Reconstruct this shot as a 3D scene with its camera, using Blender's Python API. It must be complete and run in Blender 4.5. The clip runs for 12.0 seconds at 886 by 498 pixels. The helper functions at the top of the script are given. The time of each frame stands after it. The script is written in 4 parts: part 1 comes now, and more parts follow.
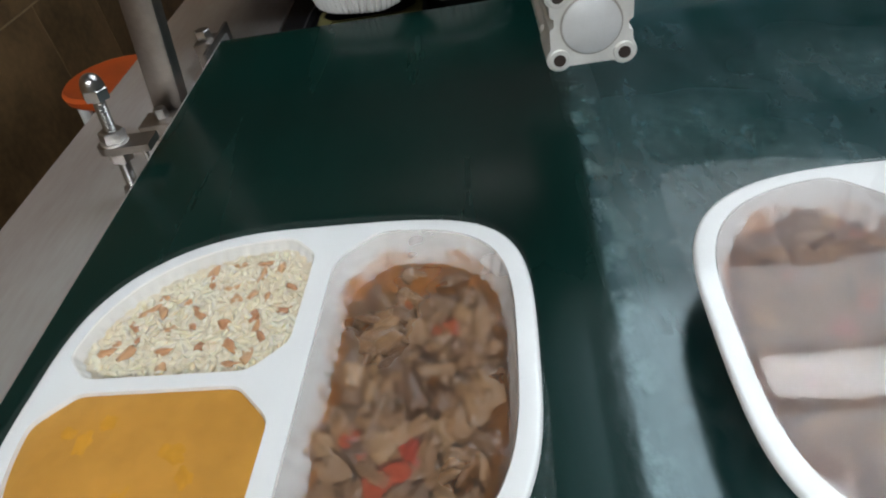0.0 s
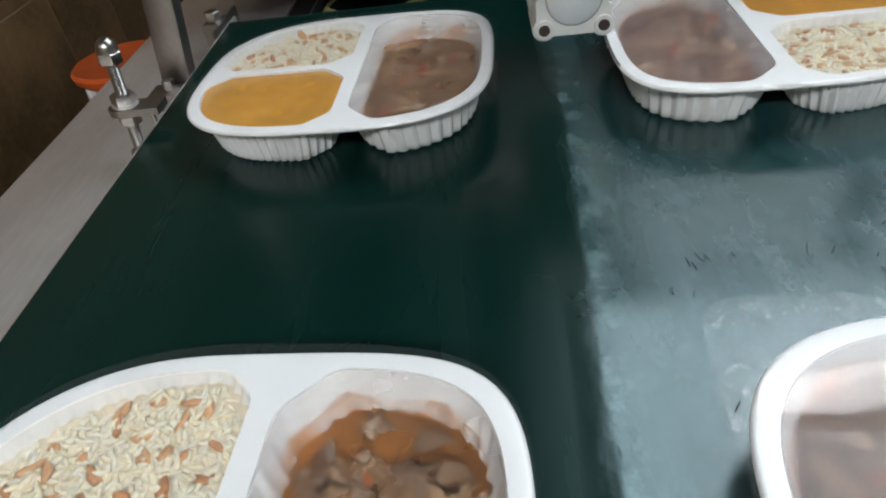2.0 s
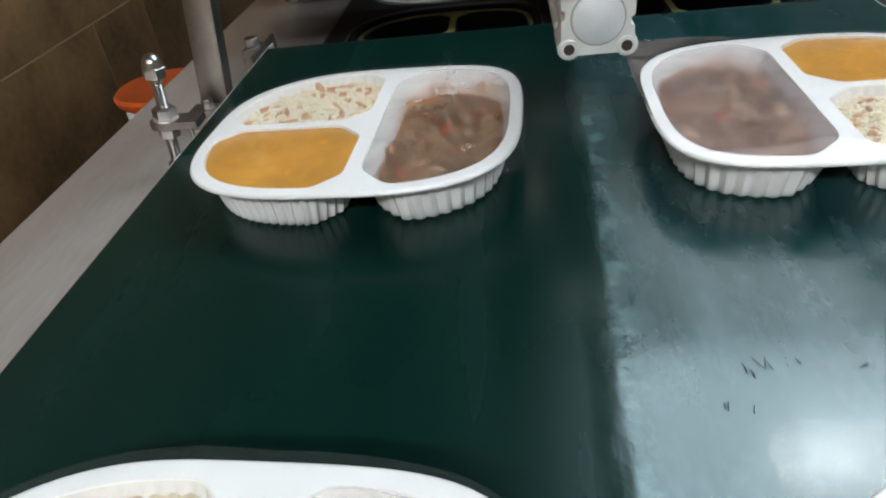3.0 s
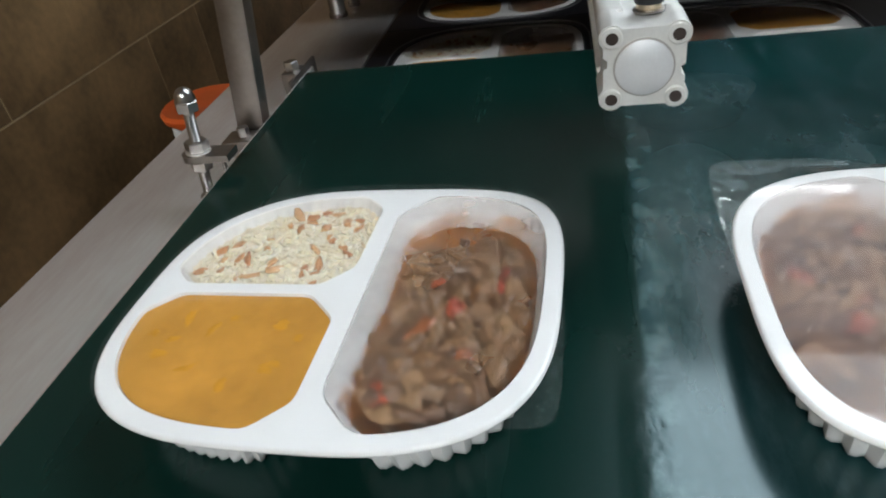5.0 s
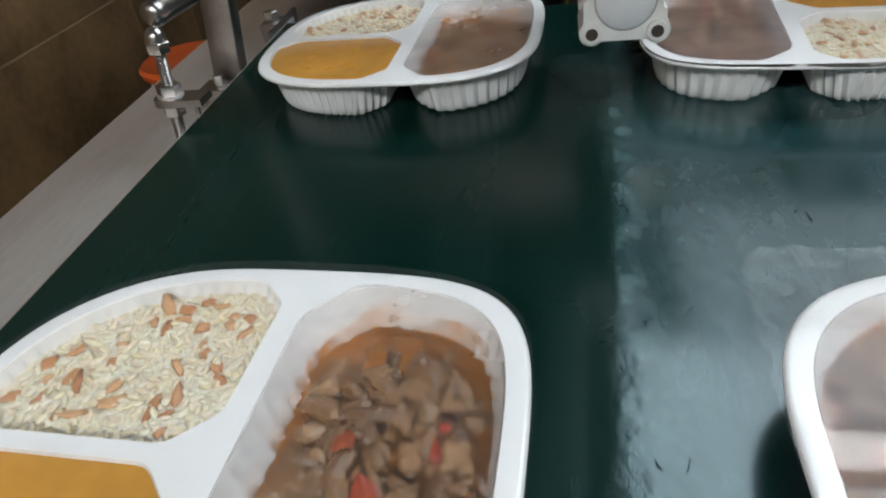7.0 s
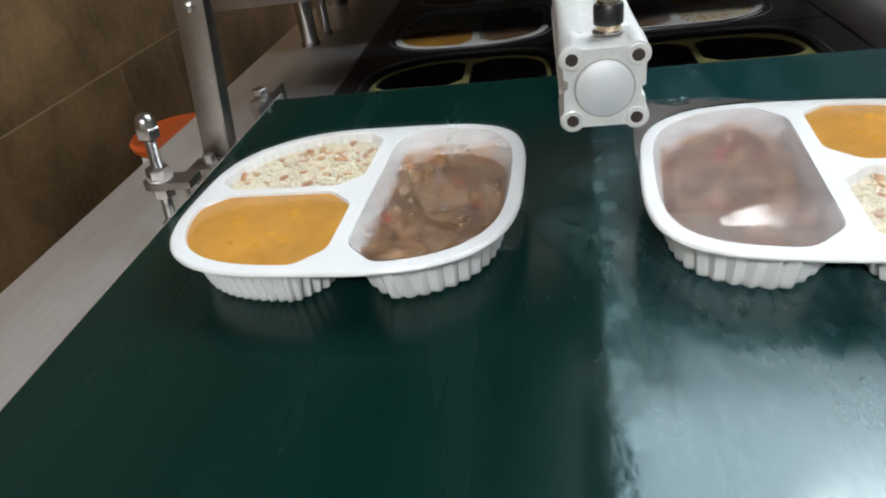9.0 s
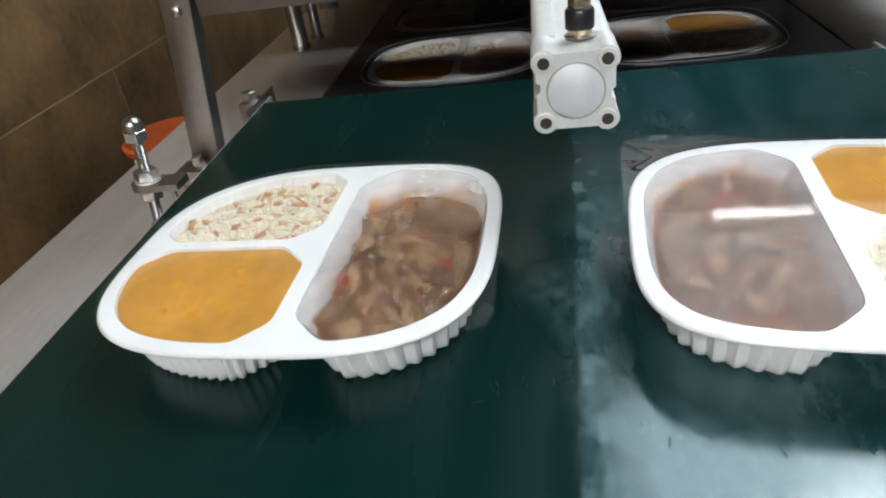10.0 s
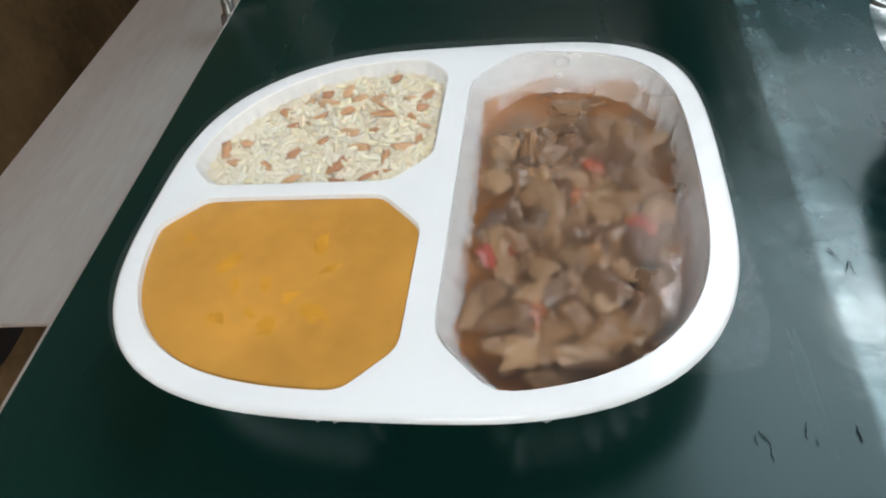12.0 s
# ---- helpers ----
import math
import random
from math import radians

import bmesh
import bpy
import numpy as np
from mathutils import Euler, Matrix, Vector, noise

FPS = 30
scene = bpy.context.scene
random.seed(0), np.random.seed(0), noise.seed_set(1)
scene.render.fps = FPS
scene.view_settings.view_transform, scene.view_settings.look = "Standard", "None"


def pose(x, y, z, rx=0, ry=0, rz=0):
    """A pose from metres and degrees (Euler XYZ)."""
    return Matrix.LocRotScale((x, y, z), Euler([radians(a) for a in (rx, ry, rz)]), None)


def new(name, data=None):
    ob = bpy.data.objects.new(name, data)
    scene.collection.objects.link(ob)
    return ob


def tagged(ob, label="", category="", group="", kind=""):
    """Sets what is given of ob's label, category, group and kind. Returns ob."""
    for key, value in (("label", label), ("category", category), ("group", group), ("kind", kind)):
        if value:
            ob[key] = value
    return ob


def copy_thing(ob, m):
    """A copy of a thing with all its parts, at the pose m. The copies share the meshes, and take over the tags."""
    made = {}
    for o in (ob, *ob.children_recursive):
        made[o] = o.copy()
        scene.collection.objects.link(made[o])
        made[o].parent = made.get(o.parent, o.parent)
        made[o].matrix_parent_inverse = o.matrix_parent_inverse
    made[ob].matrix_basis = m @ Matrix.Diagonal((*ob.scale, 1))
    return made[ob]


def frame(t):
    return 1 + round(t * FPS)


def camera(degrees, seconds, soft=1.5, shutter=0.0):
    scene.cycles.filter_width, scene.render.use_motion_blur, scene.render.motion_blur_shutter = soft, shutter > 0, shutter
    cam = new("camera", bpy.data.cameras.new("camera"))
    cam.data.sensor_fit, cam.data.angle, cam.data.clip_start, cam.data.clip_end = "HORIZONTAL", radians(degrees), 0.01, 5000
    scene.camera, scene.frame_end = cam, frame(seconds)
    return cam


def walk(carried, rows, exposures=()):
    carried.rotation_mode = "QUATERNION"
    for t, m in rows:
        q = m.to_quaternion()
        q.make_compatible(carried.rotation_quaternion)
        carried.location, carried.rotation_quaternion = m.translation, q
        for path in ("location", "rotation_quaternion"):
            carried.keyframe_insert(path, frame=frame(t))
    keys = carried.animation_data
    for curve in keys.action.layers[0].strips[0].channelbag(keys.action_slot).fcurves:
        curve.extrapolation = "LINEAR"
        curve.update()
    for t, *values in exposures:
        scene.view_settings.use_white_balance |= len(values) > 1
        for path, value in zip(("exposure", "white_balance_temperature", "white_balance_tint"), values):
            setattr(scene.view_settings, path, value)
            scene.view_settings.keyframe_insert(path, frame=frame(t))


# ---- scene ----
import functools

FOV = 67.32
cam = camera(FOV, 12.0, soft=2.0, shutter=0.0)
ROWS = [
    (0, pose(0.1104, 0.3404, 0.2498, 49.36, 8.65, -0.02)),
    (0.5, pose(0.1026, 0.3388, 0.2343, 49.22, 7.45, -0.24)),
    (1, pose(0.1093, 0.3378, 0.2397, 49.03, 7.14, -0.42)),
    (1.5, pose(0.1146, 0.3321, 0.2320, 49.63, 6.58, -0.46)),
    (2, pose(0.1148, 0.2967, 0.2392, 50.75, 6.66, 1.13)),
    (2.5, pose(0.1148, 0.2749, 0.2325, 54.71, 6.20, 2.82)),
    (3, pose(0.1147, 0.2764, 0.2294, 54.62, 6.31, 3.84)),
    (5, pose(0.1248, 0.3175, 0.2422, 55.11, 7.57, 8.07)),
    (5.5, pose(0.1271, 0.3194, 0.2419, 54.55, 8.03, 8.55)),
    (6, pose(0.1286, 0.3172, 0.2262, 54.48, 7.58, 8.53)),
    (6.5, pose(0.1313, 0.3129, 0.2158, 53.74, 6.42, 7.92)),
    (7, pose(0.1316, 0.3143, 0.2186, 53.10, 6.36, 7.83)),
    (7.5, pose(0.1265, 0.3064, 0.2117, 54.26, 6.24, 7.87)),
    (9.5, pose(0.1396, 0.3279, 0.2376, 57.63, 7.38, 6.09)),
    (10, pose(0.1465, 0.3177, 0.2357, 57.53, 7.27, 6.10)),
    (10.5, pose(0.1493, 0.3151, 0.2311, 57.43, 7.12, 5.92)),
    (11, pose(0.1296, 0.3122, 0.2190, 56.95, 7.31, 6.39)),
    (11.5, pose(0.0722, 0.3328, 0.2158, 49.91, 6.10, 4.17)),
    (12, pose(0.0521, 0.3146, 0.2074, 42.98, 8.05, 4.49)),
]
walk(cam, ROWS, [(0, 0.12), (1.5, 0.12), (3, 0.40), (5, 0.28), (6, 0.20), (7.5, 0.12), (9.5, 0.66), (10.5, 0.46), (11.5, 0.42), (12, 0.32)])

# ---------------------------------------------------------------- light
FLOOR_Z = -0.85
CEILING_Z = 1.75
world = bpy.data.worlds.new("room_air")
world.use_nodes = True
world.node_tree.nodes["Background"].inputs["Color"].default_value = (0.75, 0.85, 1.0, 1)
world.node_tree.nodes["Background"].inputs["Strength"].default_value = 0.05
scene.world = world


# ---------------------------------------------------------------- materials
def material(name, color, rough=0.5, metal=0.0, vary=0.12, scale=40.0, bump=0.0, bump_scale=300.0, spec=0.5, stretch=(1, 1, 1), random_tint=0.0, coat=0.0):
    """A surface whose colour varies at two scales, with fine relief."""
    m = bpy.data.materials.new(name)
    m.use_nodes = True
    n, l = m.node_tree.nodes, m.node_tree.links
    b = n["Principled BSDF"]
    b.inputs["Roughness"].default_value = rough
    b.inputs["Metallic"].default_value = metal
    b.inputs["Specular IOR Level"].default_value = spec
    b.inputs["Coat Weight"].default_value = coat
    b.inputs["Coat Roughness"].default_value = 0.08
    co = n.new("ShaderNodeTexCoord")
    mp = n.new("ShaderNodeMapping")
    mp.inputs["Scale"].default_value = stretch
    l.new(co.outputs["Object"], mp.inputs["Vector"])
    big = n.new("ShaderNodeTexNoise")
    big.inputs["Scale"].default_value = scale
    big.inputs["Detail"].default_value = 6
    l.new(mp.outputs["Vector"], big.inputs["Vector"])
    fine = n.new("ShaderNodeTexNoise")
    fine.inputs["Scale"].default_value = bump_scale
    fine.inputs["Detail"].default_value = 3
    l.new(mp.outputs["Vector"], fine.inputs["Vector"])
    mix = n.new("ShaderNodeMath")
    mix.operation = "MULTIPLY_ADD"
    mix.inputs[1].default_value = 0.35
    l.new(fine.outputs["Fac"], mix.inputs[0])
    l.new(big.outputs["Fac"], mix.inputs[2])
    ramp = n.new("ShaderNodeValToRGB")
    ramp.color_ramp.elements[0].position = 0.38
    ramp.color_ramp.elements[1].position = 0.98
    ramp.color_ramp.elements[0].color = (*[c * (1 - vary) for c in color], 1)
    ramp.color_ramp.elements[1].color = (*[min(1, c * (1 + vary)) for c in color], 1)
    l.new(mix.outputs[0], ramp.inputs["Fac"])
    out = ramp.outputs["Color"]
    if random_tint:
        info = n.new("ShaderNodeObjectInfo")
        hsv = n.new("ShaderNodeHueSaturation")
        rng = n.new("ShaderNodeMapRange")
        rng.inputs["To Min"].default_value, rng.inputs["To Max"].default_value = 1 - random_tint, 1 + random_tint
        l.new(info.outputs["Random"], rng.inputs["Value"])
        l.new(rng.outputs["Result"], hsv.inputs["Value"])
        l.new(out, hsv.inputs["Color"])
        out = hsv.outputs["Color"]
    l.new(out, b.inputs["Base Color"])
    if bump:
        bp = n.new("ShaderNodeBump")
        bp.inputs["Strength"].default_value = bump
        bp.inputs["Distance"].default_value = 0.002
        l.new(fine.outputs["Fac"], bp.inputs["Height"])
        l.new(bp.outputs["Normal"], b.inputs["Normal"])
    return m


def island_material(name, colors, rough=0.45, spec=0.5, bump=0.3, bump_scale=500.0, sub=0.0):
    """Loose pieces in one mesh: each takes a colour of its own from the row of colours."""
    m = bpy.data.materials.new(name)
    m.use_nodes = True
    n, l = m.node_tree.nodes, m.node_tree.links
    b = n["Principled BSDF"]
    b.inputs["Roughness"].default_value = rough
    b.inputs["Specular IOR Level"].default_value = spec
    b.inputs["Subsurface Weight"].default_value = sub
    b.inputs["Subsurface Radius"].default_value = (1.0, 0.8, 0.5)
    b.inputs["Subsurface Scale"].default_value = 0.002
    geo = n.new("ShaderNodeNewGeometry")
    ramp = n.new("ShaderNodeValToRGB")
    ramp.color_ramp.interpolation = "LINEAR"
    el = ramp.color_ramp.elements
    while len(el) < len(colors):
        el.new(0.5)
    for i, c in enumerate(colors):
        el[i].position = i / max(1, len(colors) - 1)
        el[i].color = (*c, 1)
    l.new(geo.outputs["Random Per Island"], ramp.inputs["Fac"])
    co = n.new("ShaderNodeTexCoord")
    nz = n.new("ShaderNodeTexNoise")
    nz.inputs["Scale"].default_value = bump_scale
    nz.inputs["Detail"].default_value = 4
    l.new(co.outputs["Object"], nz.inputs["Vector"])
    hsv = n.new("ShaderNodeHueSaturation")
    rng = n.new("ShaderNodeMapRange")
    rng.inputs["To Min"].default_value, rng.inputs["To Max"].default_value = 0.72, 1.28
    l.new(nz.outputs["Fac"], rng.inputs["Value"])
    l.new(rng.outputs["Result"], hsv.inputs["Value"])
    l.new(ramp.outputs["Color"], hsv.inputs["Color"])
    l.new(hsv.outputs["Color"], b.inputs["Base Color"])
    bp = n.new("ShaderNodeBump")
    bp.inputs["Strength"].default_value = bump
    bp.inputs["Distance"].default_value = 0.001
    l.new(nz.outputs["Fac"], bp.inputs["Height"])
    l.new(bp.outputs["Normal"], b.inputs["Normal"])
    return m


def film_material(name, haze, gloss_rough, wrinkle, ior=1.5):
    """Thin clear plastic: mostly see-through, a milky share, and a gloss that grows at grazing angles."""
    m = bpy.data.materials.new(name)
    m.use_nodes = True
    n, l = m.node_tree.nodes, m.node_tree.links
    n.remove(n["Principled BSDF"])
    out = n["Material Output"]
    clear = n.new("ShaderNodeBsdfTransparent")
    milk = n.new("ShaderNodeBsdfDiffuse")
    milk.inputs["Color"].default_value = (0.8, 0.8, 0.8, 1)
    gloss = n.new("ShaderNodeBsdfGlossy")
    gloss.inputs["Roughness"].default_value = gloss_rough
    m1 = n.new("ShaderNodeMixShader")
    m1.inputs["Fac"].default_value = haze
    l.new(clear.outputs[0], m1.inputs[1])
    l.new(milk.outputs[0], m1.inputs[2])
    fr = n.new("ShaderNodeFresnel")
    fr.inputs["IOR"].default_value = ior
    co = n.new("ShaderNodeTexCoord")
    nz = n.new("ShaderNodeTexNoise")
    nz.inputs["Scale"].default_value = 16
    nz.inputs["Detail"].default_value = 2
    bp = n.new("ShaderNodeBump")
    bp.inputs["Strength"].default_value = wrinkle
    bp.inputs["Distance"].default_value = 0.004
    l.new(co.outputs["Object"], nz.inputs["Vector"])
    l.new(nz.outputs["Fac"], bp.inputs["Height"])
    l.new(bp.outputs["Normal"], gloss.inputs["Normal"])
    l.new(bp.outputs["Normal"], fr.inputs["Normal"])
    m2 = n.new("ShaderNodeMixShader")
    l.new(fr.outputs[0], m2.inputs["Fac"])
    l.new(m1.outputs[0], m2.inputs[1])
    l.new(gloss.outputs[0], m2.inputs[2])
    l.new(m2.outputs[0], out.inputs["Surface"])
    return m


def smear_material(name, color, share, soft_edge=False):
    """A thin translucent smear: colour mixed with clear, patchy."""
    m = bpy.data.materials.new(name)
    m.use_nodes = True
    n, l = m.node_tree.nodes, m.node_tree.links
    b = n["Principled BSDF"]
    b.inputs["Base Color"].default_value = (*color, 1)
    b.inputs["Roughness"].default_value = 0.25
    clear = n.new("ShaderNodeBsdfTransparent")
    mix = n.new("ShaderNodeMixShader")
    co = n.new("ShaderNodeTexCoord")
    nz = n.new("ShaderNodeTexNoise")
    nz.inputs["Scale"].default_value = 60
    nz.inputs["Detail"].default_value = 4
    rng = n.new("ShaderNodeMapRange")
    rng.inputs["From Min"].default_value, rng.inputs["From Max"].default_value = 0.35, 0.7
    rng.inputs["To Min"].default_value, rng.inputs["To Max"].default_value = 0.0, share
    l.new(co.outputs["Object"], nz.inputs["Vector"])
    l.new(nz.outputs["Fac"], rng.inputs["Value"])
    fac = rng.outputs["Result"]
    if soft_edge:
        nz.inputs["Scale"].default_value = 110
        at = n.new("ShaderNodeAttribute")
        at.attribute_name = "fade"
        mul = n.new("ShaderNodeMath")
        mul.operation = "MULTIPLY"
        l.new(fac, mul.inputs[0])
        l.new(at.outputs["Fac"], mul.inputs[1])
        fac = mul.outputs[0]
    l.new(fac, mix.inputs["Fac"])
    l.new(clear.outputs[0], mix.inputs[1])
    l.new(b.outputs[0], mix.inputs[2])
    l.new(mix.outputs[0], n["Material Output"].inputs["Surface"])
    return m


def fog_material(name, color, milk, blur, rough=0.75):
    """The fogged underside of a film: it spreads what is seen through it and lays a thin milky share over it, unevenly."""
    m = bpy.data.materials.new(name)
    m.use_nodes = True
    n, l = m.node_tree.nodes, m.node_tree.links
    n.remove(n["Principled BSDF"])
    clear = n.new("ShaderNodeBsdfTransparent")
    spread = n.new("ShaderNodeBsdfRefraction")
    spread.inputs["IOR"].default_value = 1.14
    spread.inputs["Roughness"].default_value = rough
    white = n.new("ShaderNodeBsdfDiffuse")
    white.inputs["Color"].default_value = (*color, 1)
    co = n.new("ShaderNodeTexCoord")
    nz = n.new("ShaderNodeTexNoise")
    nz.inputs["Scale"].default_value, nz.inputs["Detail"].default_value = 26, 3
    l.new(co.outputs["Object"], nz.inputs["Vector"])
    facs = []
    for top in (blur, milk):
        rng = n.new("ShaderNodeMapRange")
        rng.inputs["From Min"].default_value, rng.inputs["From Max"].default_value = 0.25, 0.70
        rng.inputs["To Min"].default_value, rng.inputs["To Max"].default_value = top * (0.45 if top == blur else 0.75), top
        l.new(nz.outputs["Fac"], rng.inputs["Value"])
        facs.append(rng.outputs["Result"])
    m1, m2 = n.new("ShaderNodeMixShader"), n.new("ShaderNodeMixShader")
    l.new(facs[0], m1.inputs["Fac"])
    l.new(clear.outputs[0], m1.inputs[1])
    l.new(spread.outputs[0], m1.inputs[2])
    l.new(facs[1], m2.inputs["Fac"])
    l.new(m1.outputs[0], m2.inputs[1])
    l.new(white.outputs[0], m2.inputs[2])
    l.new(m2.outputs[0], n["Material Output"].inputs["Surface"])
    return m


def glow_material(name, color, strength):
    m = bpy.data.materials.new(name)
    m.use_nodes = True
    b = m.node_tree.nodes["Principled BSDF"]
    b.inputs["Base Color"].default_value = (0.8, 0.8, 0.8, 1)
    b.inputs["Emission Color"].default_value = (*color, 1)
    b.inputs["Emission Strength"].default_value = strength
    return m


M_TRAY = material("white_plastic", (0.80, 0.785, 0.78), 0.24, vary=0.03, bump=0.06, bump_scale=250, spec=0.5, coat=0.2)
M_FILM = film_material("sealing_film", 0.012, 0.07, 0.30, 1.23)
M_FOG = fog_material("condensation", (0.62, 0.46, 0.36), 0.022, 0.38, 0.6)
M_FOG_HEAVY = fog_material("heavy_condensation", (0.60, 0.52, 0.56), 0.12, 0.60, 0.65)
M_SKIRT = film_material("film_skirt", 0.022, 0.06, 0.12, 1.11)
M_FILM_FOGGED = film_material("fogged_sealing_film", 0.012, 0.05, 0.05, 1.34)
M_FOG_RICE = fog_material("light_condensation", (0.75, 0.72, 0.64), 0.04, 0.16, 0.5)
M_SOUP = material("lentil_soup", (0.55, 0.268, 0.046), 0.22, vary=0.22, scale=24, bump=0.10, bump_scale=140)
M_SOUP_BIT = material("soup_oil_bits", (0.60, 0.285, 0.026), 0.22, vary=0.2, scale=60)
M_RICE_BED = material("rice_bed", (0.74, 0.63, 0.47), 0.5, vary=0.14, scale=130, bump=0.5, bump_scale=300)
M_RICE = island_material("rice_grain", [(0.74, 0.63, 0.46), (0.77, 0.68, 0.52), (0.79, 0.71, 0.57)], 0.45, bump=0.15, sub=0.6)
M_NOODLE = island_material("brown_noodle", [(0.50, 0.22, 0.09), (0.60, 0.34, 0.17), (0.42, 0.17, 0.07), (0.56, 0.29, 0.13)], 0.4, bump=0.1)
M_GRAVY = material("gravy", (0.24, 0.088, 0.022), 0.14, vary=0.40, scale=45, bump=0.18, bump_scale=150)
M_MEAT = island_material("stewed_meat", [(0.11, 0.052, 0.026), (0.20, 0.102, 0.047), (0.30, 0.168, 0.080), (0.09, 0.045, 0.025), (0.23, 0.118, 0.052), (0.17, 0.083, 0.036)], 0.36, bump=0.6, bump_scale=260)
M_VEG = island_material("red_pepper", [(0.26, 0.026, 0.016), (0.30, 0.055, 0.022), (0.28, 0.09, 0.03)], 0.3, bump=0.3)
M_STEEL = material("brushed_steel", (0.95, 0.86, 0.85), 0.46, 0.92, vary=0.16, scale=14, bump=0.12, bump_scale=260, stretch=(1, 0.15, 1))
M_STEEL_DULL = material("dull_steel", (0.33, 0.30, 0.28), 0.40, 1.0, vary=0.2, scale=22, bump=0.1, bump_scale=200)
# kept dark so the added block over the moulds mirrors little light in the belt
M_STEEL_DARK = material("dark_blocker_steel", (0.12, 0.11, 0.105), 0.45, 0.9, vary=0.2, scale=22, bump=0.1, bump_scale=200)
M_CHROME = material("bright_steel", (0.42, 0.40, 0.385), 0.28, 1.0, vary=0.1, scale=60)
M_ALU = material("cast_aluminium", (0.74, 0.73, 0.71), 0.42, 0.35, vary=0.10, scale=50, bump=0.12, bump_scale=500)
M_ALU_CAP = material("matt_aluminium_cap", (0.70, 0.71, 0.73), 0.5, 0.3, vary=0.06, scale=70, bump=0.05, bump_scale=600)
M_ALU_GROOVE = material("shaded_aluminium_groove", (0.42, 0.40, 0.38), 0.45, 0.4, vary=0.2, scale=60)
M_HOLE = material("socket_shade_brown", (0.05, 0.035, 0.03), 0.5, 0.3, vary=0.3)
M_BLACK = material("black_plastic", (0.015, 0.015, 0.017), 0.35, vary=0.2)
M_BRASS = material("nickel_brass", (0.52, 0.42, 0.30), 0.25, 1.0, vary=0.1)
M_MOULD = material("black_coated_mould", (0.012, 0.012, 0.016), 0.30, 0.0, vary=0.3, scale=30, bump=0.08)
M_GASKET = material("yellowed_gasket", (0.36, 0.34, 0.14), 0.5, vary=0.15, scale=60, bump=0.2)
M_GREYLINE = material("worn_metal_ring", (0.40, 0.40, 0.42), 0.35, 0.8, vary=0.2)
M_ORANGE = material("orange_plastic", (0.78, 0.13, 0.025), 0.42, vary=0.08, scale=25)
M_WHITE_TUBE = material("white_painted_tube", (0.75, 0.75, 0.73), 0.4, vary=0.05)
M_TILE = material("brown_stone_tile", (0.178, 0.106, 0.049), 0.42, vary=0.70, scale=6, bump=0.08, bump_scale=60, random_tint=0.12)
M_GROUT = material("tile_grout", (0.34, 0.25, 0.145), 0.8, vary=0.15, scale=30)
M_FLOOR = material("dark_floor_tile", (0.19, 0.105, 0.08), 0.4, vary=0.25, scale=6, bump=0.05)
M_PLASTER = material("grey_plaster", (0.12, 0.116, 0.112), 0.8, vary=0.06, scale=4)
M_DARKWALL = material("dim_wall", (0.10, 0.09, 0.08), 0.7, vary=0.15, scale=4)
M_LAMP = glow_material("cool_light_panel", (0.80, 0.92, 1.0), 4.9)
M_LAMP_SOFT = glow_material("soft_light_panel", (0.86, 0.95, 1.0), 1.3)
M_TUBE = glow_material("tube_glow", (0.91, 0.98, 1.0), 46.0)
M_TUBE_DIM = glow_material("dim_tube_glow", (0.97, 0.99, 1.0), 19.0)
M_SAUCE = smear_material("sauce_smear", (0.48, 0.19, 0.03), 0.9)
M_SCUFF = smear_material("pale_scuff", (0.22, 0.35, 0.35), 0.24, True)
M_GRIME = material("dark_grime", (0.012, 0.028, 0.026), 0.5, vary=0.3, scale=90)


